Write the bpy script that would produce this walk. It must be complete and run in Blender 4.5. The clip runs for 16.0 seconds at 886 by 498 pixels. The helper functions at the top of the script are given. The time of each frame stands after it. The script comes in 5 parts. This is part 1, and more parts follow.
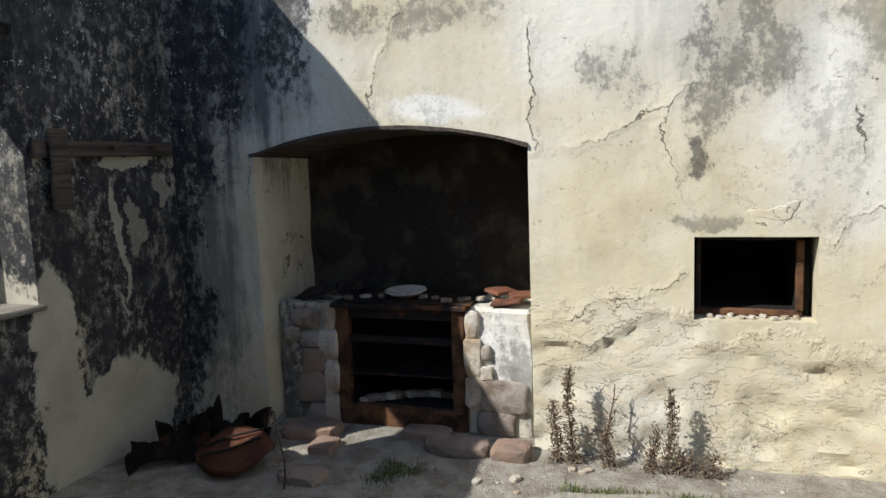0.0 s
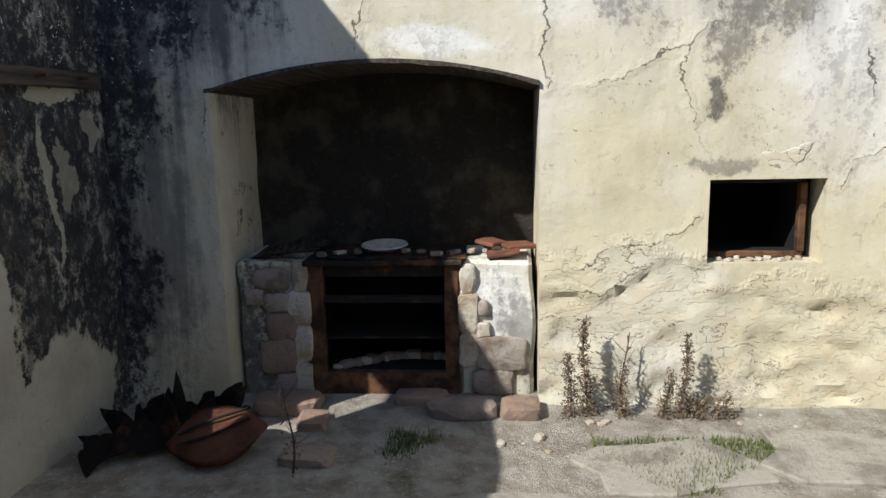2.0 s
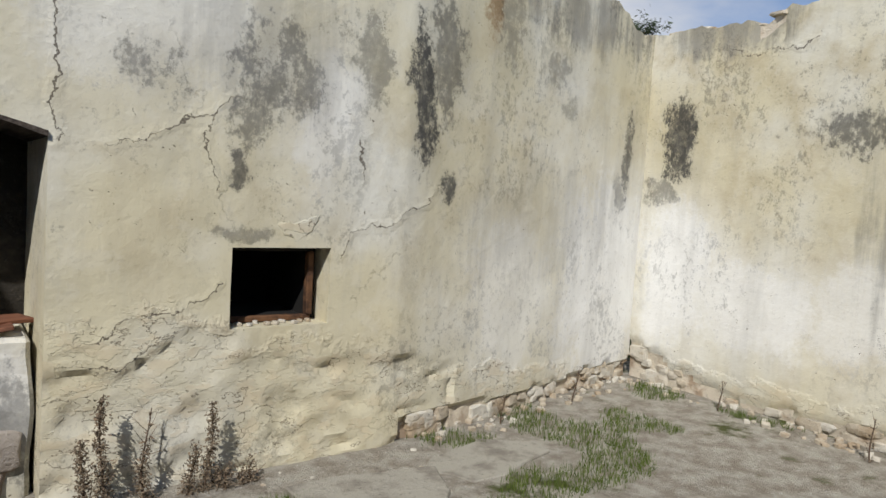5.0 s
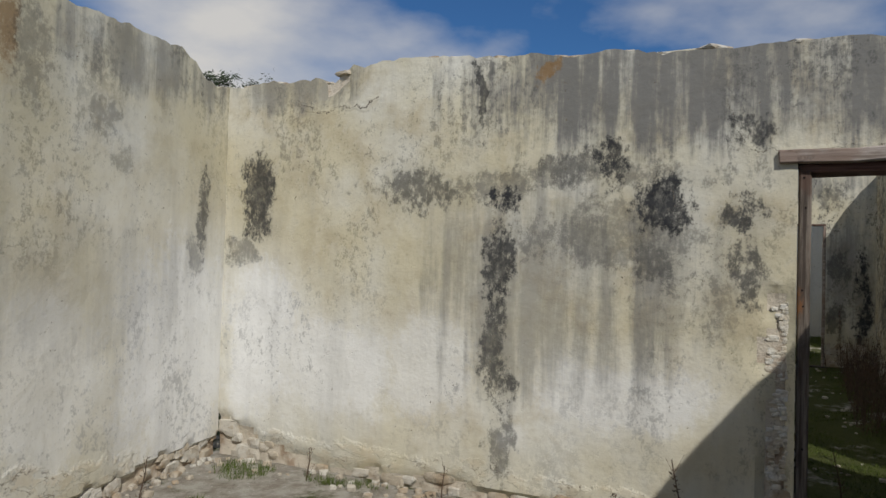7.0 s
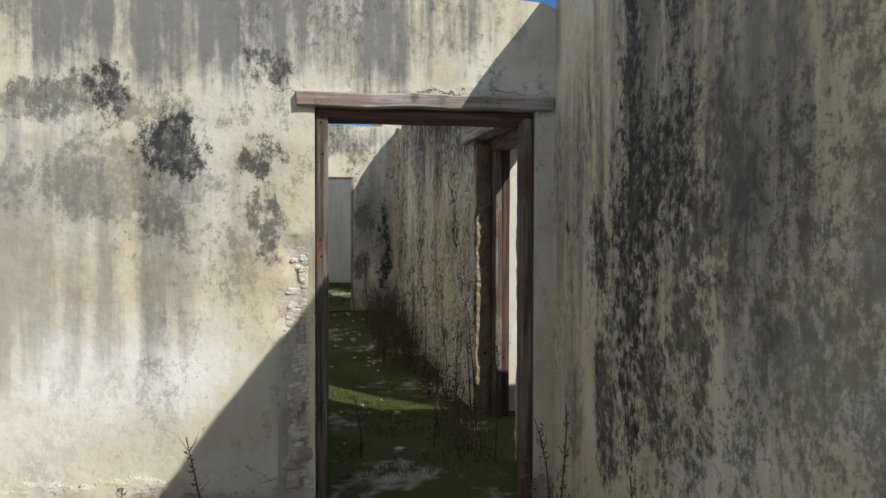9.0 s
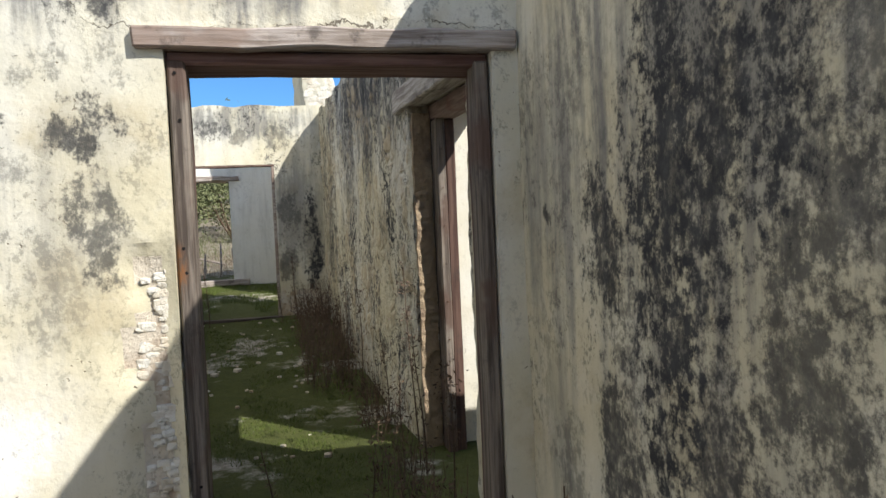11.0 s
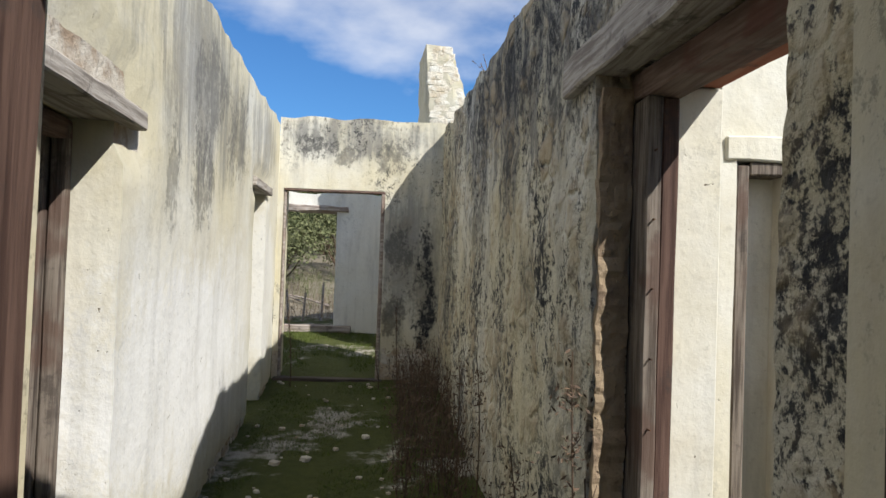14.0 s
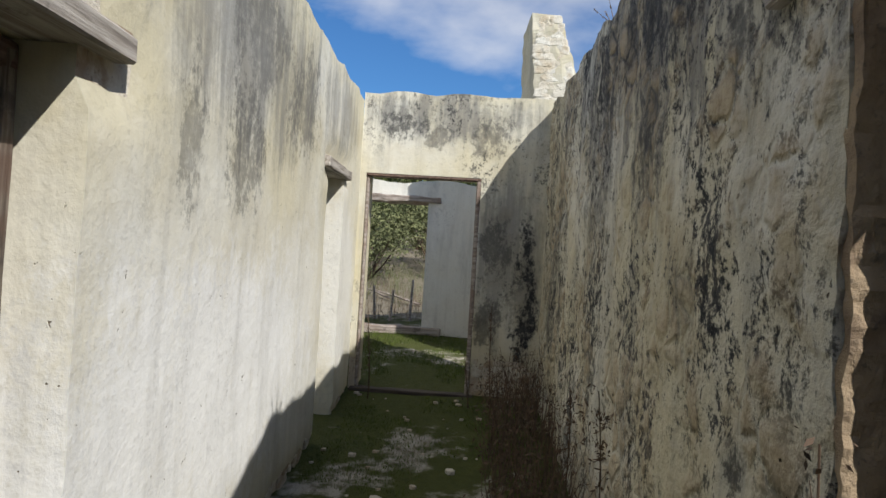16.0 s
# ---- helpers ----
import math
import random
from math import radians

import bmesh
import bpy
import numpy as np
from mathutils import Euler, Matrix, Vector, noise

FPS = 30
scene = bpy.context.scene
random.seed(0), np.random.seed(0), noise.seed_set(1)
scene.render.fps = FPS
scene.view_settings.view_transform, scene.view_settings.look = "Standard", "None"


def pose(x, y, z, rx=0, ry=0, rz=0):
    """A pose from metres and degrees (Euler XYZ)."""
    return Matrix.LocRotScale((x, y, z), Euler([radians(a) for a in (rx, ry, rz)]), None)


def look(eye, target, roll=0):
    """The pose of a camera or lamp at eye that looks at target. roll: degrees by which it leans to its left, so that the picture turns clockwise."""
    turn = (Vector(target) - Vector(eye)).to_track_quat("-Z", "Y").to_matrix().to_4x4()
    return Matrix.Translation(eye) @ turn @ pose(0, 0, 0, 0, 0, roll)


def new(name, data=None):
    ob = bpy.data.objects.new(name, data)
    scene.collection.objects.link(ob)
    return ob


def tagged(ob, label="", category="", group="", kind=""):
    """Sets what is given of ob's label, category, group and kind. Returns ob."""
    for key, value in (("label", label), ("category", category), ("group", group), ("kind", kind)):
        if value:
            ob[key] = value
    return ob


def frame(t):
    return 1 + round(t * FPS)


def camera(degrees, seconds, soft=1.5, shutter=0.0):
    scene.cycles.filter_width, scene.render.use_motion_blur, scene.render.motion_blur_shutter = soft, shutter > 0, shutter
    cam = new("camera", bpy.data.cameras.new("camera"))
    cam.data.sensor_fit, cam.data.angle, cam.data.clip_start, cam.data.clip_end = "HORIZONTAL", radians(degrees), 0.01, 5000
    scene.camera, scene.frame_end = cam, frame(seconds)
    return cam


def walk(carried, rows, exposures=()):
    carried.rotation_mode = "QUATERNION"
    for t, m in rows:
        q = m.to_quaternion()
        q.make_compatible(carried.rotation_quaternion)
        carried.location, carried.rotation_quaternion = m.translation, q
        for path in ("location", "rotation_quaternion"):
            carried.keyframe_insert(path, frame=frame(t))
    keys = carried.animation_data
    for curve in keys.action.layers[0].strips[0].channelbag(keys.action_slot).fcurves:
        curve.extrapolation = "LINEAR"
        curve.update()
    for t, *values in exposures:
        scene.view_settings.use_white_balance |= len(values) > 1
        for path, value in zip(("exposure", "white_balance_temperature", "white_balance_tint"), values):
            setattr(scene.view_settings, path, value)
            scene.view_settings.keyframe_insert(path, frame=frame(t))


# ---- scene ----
cam = camera(62.8, 16.0)
PATH = [
    (0, (-0.098, -0.082, 1.597), (-0.731, 1.8, 1.355), -2.0),
    (0.5, (-0.347, 0.014, 1.498), (-0.956, 1.906, 1.279), -2.5),
    (1, (-0.626, 0.101, 1.55), (-1.144, 2.016, 1.296), -2.8),
    (1.5, (-0.894, 0.049, 1.545), (-1.22, 1.999, 1.243), -3.7),
    (2, (-1.072, 0.054, 1.527), (-1.232, 2.014, 1.16), -1.3),
    (2.5, (-1.173, 0.151, 1.472), (-1.239, 2.118, 1.111), -0.5),
    (3, (-1.226, 0.228, 1.467), (-1.199, 2.193, 1.097), -0.9),
    (3.5, (-1.366, 0.243, 1.473), (-1.055, 2.194, 1.159), 0.8),
    (4, (-1.449, 0.223, 1.476), (-0.889, 2.125, 1.214), 2.8),
    (4.5, (-1.485, 0.223, 1.505), (-0.567, 1.988, 1.307), 4.5),
    (4.7, (-1.452, 0.201, 1.512), (-0.412, 1.9, 1.33), 4.2),
    (6.8, (-0.757, 0.067, 1.547), (0.987, 1.044, 1.6), 2.1),
    (7, (-0.713, 0.068, 1.545), (1.083, 0.945, 1.602), 1.6),
    (7.5, (-0.569, -0.037, 1.526), (1.336, 0.57, 1.588), 0.9),
    (8, (-0.458, -0.091, 1.528), (1.517, 0.219, 1.562), 1.7),
    (8.5, (-0.319, -0.03, 1.531), (1.681, -0.024, 1.57), 1.8),
    (9, (-0.147, -0.046, 1.535), (1.831, -0.336, 1.485), 0.1),
    (9.2, (-0.053, -0.102, 1.527), (1.918, -0.434, 1.457), 0.7),
    (11.3, (1.252, -0.292, 1.563), (3.198, -0.744, 1.471), -2.6),
    (11.5, (1.384, -0.266, 1.504), (3.337, -0.7, 1.523), 1.3),
    (12, (1.743, -0.301, 1.507), (3.701, -0.707, 1.544), 2.2),
    (12.5, (2.107, -0.293, 1.541), (4.052, -0.757, 1.606), 0.6),
    (13, (2.474, -0.377, 1.543), (4.457, -0.636, 1.589), -0.8),
    (13.5, (2.791, -0.464, 1.563), (4.787, -0.564, 1.631), -0.0),
    (14, (3.137, -0.45, 1.551), (5.132, -0.577, 1.602), 2.0),
    (14.5, (3.418, -0.446, 1.566), (5.413, -0.564, 1.63), 0.3),
    (15, (3.678, -0.521, 1.577), (5.677, -0.469, 1.646), 2.0),
    (15.5, (3.894, -0.529, 1.578), (5.884, -0.345, 1.632), 1.9),
    (16, (4.226, -0.451, 1.57), (6.222, -0.314, 1.599), 3.5),
]
walk(cam, [(t, look(eye, target, roll)) for t, eye, target, roll in PATH],
     [(0.0, 0.25), (3.0, 0.32), (4.5, -0.1), (7.0, -0.72), (8.0, -0.6), (8.5, -0.32), (9.0, 0.0), (11.3, 0.65), (12.5, 0.85), (13.0, 0.85), (14.0, 0.3), (14.5, 0.12), (16.0, 0.08)])

# ---- world, sun, sky ----
SUN_DIR = Vector((0.829, 0.781, -1.0)).normalized()
sun_data = bpy.data.lights.new("sun", "SUN")
sun_data.energy, sun_data.angle, sun_data.color = 5.0, radians(0.5), (1.0, 0.97, 0.925)
sun = new("sun", sun_data)
sun.matrix_world = look((0, 0, 30), Vector((0, 0, 30)) + SUN_DIR)

world = bpy.data.worlds.new("sky")
scene.world = world
world.use_nodes = True
wt = world.node_tree
wt.nodes.clear()


def wnode(kind, **inputs):
    n = wt.nodes.new(kind)
    for k, v in inputs.items():
        n.inputs[k].default_value = v
    return n


w_out = wnode("ShaderNodeOutputWorld")
w_bg = wnode("ShaderNodeBackground", Strength=0.062)
w_sky = wt.nodes.new("ShaderNodeTexSky")
w_sky.sky_type, w_sky.sun_disc = "NISHITA", False
w_sky.sun_elevation = math.asin(-SUN_DIR.z)
w_sky.sun_rotation = math.atan2(-SUN_DIR.x, -SUN_DIR.y)
w_sky.dust_density, w_sky.ozone_density = 0.4, 2.5
w_co = wt.nodes.new("ShaderNodeTexCoord")
w_map = wt.nodes.new("ShaderNodeMapping")
w_map.inputs["Scale"].default_value = (1.0, 1.0, 2.2)
w_map.inputs["Location"].default_value = (0.9, 1.4, 0.15)
w_noise = wnode("ShaderNodeTexNoise", Scale=1.5, Detail=8.0, Roughness=0.5)
w_ramp = wt.nodes.new("ShaderNodeValToRGB")
w_ramp.color_ramp.elements[0].position, w_ramp.color_ramp.elements[1].position = 0.45, 0.62
w_mix = wt.nodes.new("ShaderNodeMix")
w_mix.data_type = "RGBA"
w_mix.inputs[7].default_value = (15.6, 15.3, 14.9, 1)
w_blue = wt.nodes.new("ShaderNodeMix")
w_blue.data_type, w_blue.blend_type = "RGBA", "MULTIPLY"
w_blue.inputs[0].default_value = 1.0
w_blue.inputs[7].default_value = (0.66, 1.2, 1.75, 1)
wt.links.new(w_co.outputs["Generated"], w_map.inputs["Vector"])
wt.links.new(w_map.outputs["Vector"], w_noise.inputs["Vector"])
wt.links.new(w_noise.outputs["Fac"], w_ramp.inputs["Fac"])
wt.links.new(w_ramp.outputs["Color"], w_mix.inputs[0])
wt.links.new(w_sky.outputs["Color"], w_blue.inputs[6])
wt.links.new(w_blue.outputs[2], w_mix.inputs[6])
wt.links.new(w_mix.outputs[2], w_bg.inputs["Color"])
wt.links.new(w_bg.outputs["Background"], w_out.inputs["Surface"])


# ---- materials ----
class Mat:
    """A small helper to write node materials."""

    def __init__(self, name, rough=0.9, metal=0.0):
        self.m = bpy.data.materials.new(name)
        self.m.use_nodes = True
        self.t = self.m.node_tree
        self.b = self.t.nodes["Principled BSDF"]
        self.b.inputs["Roughness"].default_value = rough
        self.b.inputs["Metallic"].default_value = metal
        self.b.inputs["Specular IOR Level"].default_value = 0.25
        self.pos = self.t.nodes.new("ShaderNodeNewGeometry").outputs["Position"]

    def put(self, socket, v):
        if isinstance(v, (int, float)):
            socket.default_value = v
        elif isinstance(v, (tuple, list)):
            socket.default_value = (*v, 1) if len(v) == 3 and socket.type == "RGBA" else v
        else:
            self.t.links.new(v, socket)

    def math(self, op, a, b=0.0, clamp=False):
        n = self.t.nodes.new("ShaderNodeMath")
        n.operation, n.use_clamp = op, clamp
        self.put(n.inputs[0], a)
        self.put(n.inputs[1], b)
        return n.outputs[0]

    def vec(self, op, a, b=(0, 0, 0)):
        n = self.t.nodes.new("ShaderNodeVectorMath")
        n.operation = op
        self.put(n.inputs[0], a)
        self.put(n.inputs[1], b)
        return n.outputs["Value"] if op == "LENGTH" else n.outputs[0]

    def noise(self, scale, detail=4.0, rough=0.55, stretch=(1, 1, 1), shift=(0, 0, 0), vector=None, colour=False):
        n = self.t.nodes.new("ShaderNodeTexNoise")
        n.inputs["Scale"].default_value, n.inputs["Detail"].default_value, n.inputs["Roughness"].default_value = scale, detail, rough
        v = self.vec("MULTIPLY", vector or self.pos, stretch)
        v = self.vec("ADD", v, shift)
        self.t.links.new(v, n.inputs["Vector"])
        return n.outputs["Color" if colour else "Fac"]

    def voronoi(self, scale, feature="DISTANCE_TO_EDGE", vector=None, out="Distance"):
        n = self.t.nodes.new("ShaderNodeTexVoronoi")
        n.feature = feature
        n.inputs["Scale"].default_value = scale
        self.t.links.new(vector or self.pos, n.inputs["Vector"])
        return n.outputs[out]

    def band(self, v, lo, hi):
        n = self.t.nodes.new("ShaderNodeMapRange")
        n.interpolation_type = "SMOOTHSTEP"
        self.put(n.inputs["Value"], v)
        n.inputs["From Min"].default_value, n.inputs["From Max"].default_value = lo, hi
        return n.outputs[0]

    def mix(self, f, a, b, mode="MIX"):
        n = self.t.nodes.new("ShaderNodeMix")
        n.data_type, n.blend_type = "RGBA", mode
        self.put(n.inputs[0], f)
        self.put(n.inputs[6], a)
        self.put(n.inputs[7], b)
        return n.outputs[2]

    def bump(self, height, strength=0.5, distance=0.01, normal=None):
        n = self.t.nodes.new("ShaderNodeBump")
        n.inputs["Strength"].default_value, n.inputs["Distance"].default_value = strength, distance
        self.put(n.inputs["Height"], height)
        if normal is not None:
            self.t.links.new(normal, n.inputs["Normal"])
        return n.outputs[0]

    def random(self):
        return self.t.nodes.new("ShaderNodeObjectInfo").outputs["Random"]

    def done(self, colour, normal=None, rough=None):
        self.put(self.b.inputs["Base Color"], colour)
        if normal is not None:
            self.t.links.new(normal, self.b.inputs["Normal"])
        if rough is not None:
            self.put(self.b.inputs["Roughness"], rough)
        return self.m


CREAM, CHALK, BUFF = (0.57, 0.52, 0.37), (0.65, 0.635, 0.56), (0.455, 0.39, 0.255)
MOULD, GREY = (0.026, 0.027, 0.03), (0.2, 0.193, 0.175)


def plaster(name, blots=(), pale=(), streak=0.25, mould=0.3, grain=1.0, cracks=0.6, seed=0.0, warm=0.5, rustic=0.0, spread=0.0,
            drips=(), bare=(), flaking=(), specks=(), lines=(), flat=(1, 0, 1), rust=()):
    """Old limewash on lime plaster. blots: black mould, pale: washed-out chalk, drips: grey run-off, bare: fallen coats, flaking: lifting layers,
    specks: white splashes, rust: brown stains; each (centre, radii, weight) in the world. lines: cracks as plan points of a wall."""
    k = Mat(name, 0.92)
    sh = (seed, seed * 1.7, seed * 0.6)
    centred = lambda v, f: k.math("MULTIPLY", k.math("SUBTRACT", v, 0.5), f)
    wob = k.vec("SUBTRACT", k.noise(1.9, 6, 0.62, shift=sh, colour=True), (0.5, 0.5, 0.5))
    wobbled = k.vec("ADD", k.pos, k.vec("MULTIPLY", wob, (0.75, 0.75, 0.75)))
    soft_pos = k.vec("ADD", k.pos, k.vec("MULTIPLY", wob, (0.5, 0.5, 0.5)))

    rag1 = k.noise(4.2, 8, 0.68, stretch=(1, 1, 0.5), shift=sh)
    rag2 = k.noise(21, 7, 0.74, stretch=(1, 1, 0.8), shift=sh)
    dust = k.noise(75, 4, 0.7, shift=sh)
    rag = k.math("ADD", centred(rag1, 1.7), k.math("ADD", centred(rag2, 1.7), centred(dust, 0.6)))

    def reach(c, r, where=None):
        return k.vec("LENGTH", k.vec("DIVIDE", k.vec("SUBTRACT", where or soft_pos, c), r))

    def patches(some, bits=1.5, under=0.3, sharp=0.0):
        total = None
        for c, r, w in some:
            core = k.band(reach(c, r), 1.75, 0.35)
            v = k.math("ADD", core, k.math("MULTIPLY", k.math("MULTIPLY", rag, bits), k.band(core, 0.0, 0.35)))
            v = k.band(v, 0.28 + sharp, 0.98 - sharp)
            v = k.math("MULTIPLY", k.math("MAXIMUM", v, k.math("MULTIPLY", core, under)), w)
            total = v if total is None else k.math("MAXIMUM", total, v)
        return total

    broad = k.noise(0.9, 4, 0.6, shift=sh)
    mid = k.noise(3.2, 6, 0.62, shift=sh)
    fine = k.noise(26, 5, 0.65, shift=sh)
    drip = k.noise(3.4, 6, 0.65, stretch=(1, 1, 0.16), shift=sh)
    drip2 = k.noise(10.0, 6, 0.62, stretch=(1, 1, 0.07), shift=sh)
    col = k.mix(k.band(broad, 0.38, 0.7), CREAM, CHALK)
    col = k.mix(k.math("MULTIPLY", k.band(mid, 0.46, 0.72), warm), col, BUFF)
    col = k.mix(k.math("MULTIPLY", k.band(k.noise(6.5, 6, 0.6, shift=(sh[1], 3, 1)), 0.52, 0.62), 0.3), col, (0.62, 0.585, 0.48))
    if pale:
        col = k.mix(patches(pale, 0.5, 0.6), col, (0.76, 0.755, 0.725))
    col = k.mix(k.math("MULTIPLY", k.band(drip, 0.48, 0.74), streak * 1.5, True), col, GREY)
    col = k.mix(k.math("MULTIPLY", k.band(drip2, 0.5, 0.72), streak * 0.9, True), col, (0.34, 0.325, 0.29))
    for c, r, w in drips:
        core = k.band(reach(c, r), 1.5, 0.35)
        v = k.math("ADD", k.math("ADD", core, centred(drip2, 2.3)), k.math("ADD", centred(drip, 1.5), centred(rag2, 0.9)))
        v = k.math("MULTIPLY", k.band(v, 0.25, 1.1), k.math("MULTIPLY", k.band(core, 0.0, 0.5), w))
        col = k.mix(v, col, (0.15, 0.148, 0.142))
    if rust:
        col = k.mix(patches(rust, 1.0, 0.3), col, (0.24, 0.14, 0.055))
    spot = k.math("MULTIPLY", k.band(k.math("ADD", k.noise(2.4, 8, 0.7, stretch=(1, 1, 0.45), shift=sh), k.math("ADD", centred(rag2, 1.25), centred(dust, 0.6))), 0.53 - spread, 0.7 - spread), k.math("MULTIPLY", k.band(k.noise(0.85, 3, 0.5, shift=(sh[1], 1, sh[0])), 0.4 - spread * 3, 0.62 - spread * 3), mould))
    dark = spot
    if blots:
        dark = k.math("MAXIMUM", spot, patches(blots))
    dark = k.math("MULTIPLY", dark, k.math("ADD", 0.84, k.math("MULTIPLY", k.band(rag2, 0.36, 0.6), 0.24)), True)
    col = k.mix(dark, col, k.mix(k.band(k.noise(9, 5, 0.6, shift=sh), 0.4, 0.66), MOULD, (0.05, 0.051, 0.052)))
    if bare:
        total = None
        for c, r, w in bare:
            d = k.math("ADD", reach(c, r), k.math("ADD", centred(rag1, 0.5), centred(rag2, 0.25)))
            v = k.math("MULTIPLY", k.band(d, 1.04, 0.95), w)
            total = v if total is None else k.math("MAXIMUM", total, v)
        col = k.mix(total, col, k.mix(k.band(mid, 0.35, 0.7), (0.5, 0.475, 0.385), (0.38, 0.355, 0.285)))
    for c, r, w in specks:
        n = k.band(k.voronoi(21, "F1", wobbled), 0.2, 0.13)
        n = k.math("MULTIPLY", k.math("MULTIPLY", n, k.band(k.noise(5.5, 4, 0.6, shift=(1, 2, 9)), 0.45, 0.55)), k.math("MULTIPLY", k.band(reach(c, r), 1.1, 0.7), w))
        col = k.mix(n, col, (0.6, 0.6, 0.57))
    col = k.mix(k.math("MULTIPLY", k.band(fine, 0.56, 0.74), 0.24), col, (0.25, 0.22, 0.17))
    if rustic:
        soft = k.vec("ADD", k.pos, k.vec("MULTIPLY", wob, (0.18, 0.18, 0.18)))
        st = k.voronoi(6.0, "DISTANCE_TO_EDGE", soft)
        stones = k.math("MULTIPLY", k.band(k.noise(2.6, 4, 0.6, shift=(9, 2, 4)), 0.46, 0.64), rustic)
        tint = k.mix(k.noise(6, 3, 0.5), (0.37, 0.26, 0.13), (0.46, 0.42, 0.33))
        col = k.mix(k.math("MULTIPLY", k.math("MULTIPLY", stones, k.band(st, 0.0, 0.12)), 0.75), col, tint)
    chips = k.band(k.voronoi(13, "F1", wobbled), 0.1, 0.06)
    chips = k.math("MULTIPLY", chips, k.band(k.noise(2.2, 3, 0.5, shift=(5, 1, 3)), 0.5, 0.6))
    col = k.mix(chips, col, (0.17, 0.14, 0.1))
    h = k.math("ADD", k.math("MULTIPLY", mid, 1.0), k.math("MULTIPLY", fine, 0.2))
    h = k.math("SUBTRACT", h, k.math("MULTIPLY", chips, 0.5))
    if flaking:
        n = k.noise(3.1, 6, 0.62, stretch=(0.8, 0.8, 1.5), shift=(sh[2], 4, 2))
        n2 = k.noise(7.5, 5, 0.6, stretch=(0.8, 0.8, 1.6), shift=(2, sh[2], 6))
        steps = k.math("ADD", k.math("ADD", k.band(n, 0.43, 0.437), k.band(n, 0.52, 0.527)), k.math("MULTIPLY", k.band(n2, 0.52, 0.535), 0.6))
        # thin line at the lifted edges, their shade painted in as dark colour
        lip = k.math("MULTIPLY", k.band(n, 0.43, 0.436), k.band(n, 0.444, 0.438))
        area = None
        for c, r, w in flaking:
            v = k.math("MULTIPLY", k.band(k.math("ADD", reach(c, r), centred(rag1, 0.6)), 1.15, 0.95), w)
            area = v if area is None else k.math("MAXIMUM", area, v)
        h = k.math("ADD", h, k.math("MULTIPLY", k.math("MULTIPLY", steps, area), 0.62))
        col = k.mix(k.math("MULTIPLY", k.math("MULTIPLY", k.band(n2, 0.5, 0.6), area), 0.35), col, (0.56, 0.46, 0.31))
        col = k.mix(k.math("MULTIPLY", k.math("MULTIPLY", lip, area), 0.8), col, (0.13, 0.1, 0.07))
    jit = k.vec("MULTIPLY", k.vec("SUBTRACT", k.noise(6.0, 6, 0.65, shift=sh, colour=True), (0.5, 0.5, 0.5)), (0.22, 0.22, 0.22))
    if cracks:
        cv = k.vec("ADD", k.pos, k.vec("MULTIPLY", jit, (2, 2, 2)))
        e = k.voronoi(0.8, "DISTANCE_TO_EDGE", cv)
        line = k.math("MULTIPLY", k.band(e, 0.0045, 0.001), k.band(k.noise(1.6, 2, 0.5, shift=(3, 8, 1)), 0.5, 0.6))
        line = k.math("MULTIPLY", line, cracks * 0.7)
        col = k.mix(line, col, (0.1, 0.085, 0.065))
        h = k.math("SUBTRACT", h, k.math("MULTIPLY", line, 0.8))
    if lines:
        near = None
        here = k.vec("MULTIPLY", k.vec("ADD", k.pos, jit), flat)
        for run in lines:
            for p, q in zip(run, run[1:]):
                along = Vector(q) - Vector(p)
                rel = k.vec("SUBTRACT", here, p)
                n = k.t.nodes.new("ShaderNodeVectorMath")
                n.operation = "DOT_PRODUCT"
                k.put(n.inputs[0], rel)
                k.put(n.inputs[1], tuple(along / along.length_squared))
                t = k.math("MULTIPLY", n.outputs["Value"], 1.0, True)
                n = k.t.nodes.new("ShaderNodeVectorMath")
                n.operation = "SCALE"
                n.inputs[0].default_value = tuple(along)
                k.t.links.new(t, n.inputs["Scale"])
                d = k.vec("LENGTH", k.vec("SUBTRACT", rel, n.outputs[0]))
                near = d if near is None else k.math("MINIMUM", near, d)
        width = k.math("MULTIPLY", k.band(rag1, 0.4, 0.66), 0.0055)
        cut = k.band(k.math("SUBTRACT", near, width), 0.002, -0.001)
        col = k.mix(k.math("MULTIPLY", cut, 0.85), col, (0.1, 0.08, 0.06))
        h = k.math("SUBTRACT", h, k.math("MULTIPLY", cut, 0.7))
        h = k.math("ADD", h, k.math("MULTIPLY", k.band(near, 0.05, 0.0), 0.25))
    if rustic:
        h = k.math("ADD", h, k.math("MULTIPLY", k.math("MULTIPLY", k.band(st, 0, 0.2), stones), 0.5))
    return k.done(col, k.bump(h, 0.55 * grain, 0.025))


def stone_mat(name, a, b, c, rough=0.92):
    k = Mat(name, rough)
    r = k.random()
    col = k.mix(k.band(r, 0.15, 0.85), a, b)
    col = k.mix(k.band(k.noise(5, 5, 0.6), 0.45, 0.65), col, c)
    f = k.noise(38, 5, 0.7)
    col = k.mix(k.math("MULTIPLY", k.band(f, 0.55, 0.7), 0.5), col, (0.1, 0.085, 0.07))
    return k.done(col, k.bump(k.math("ADD", f, k.noise(9, 4, 0.6)), 0.7, 0.015))


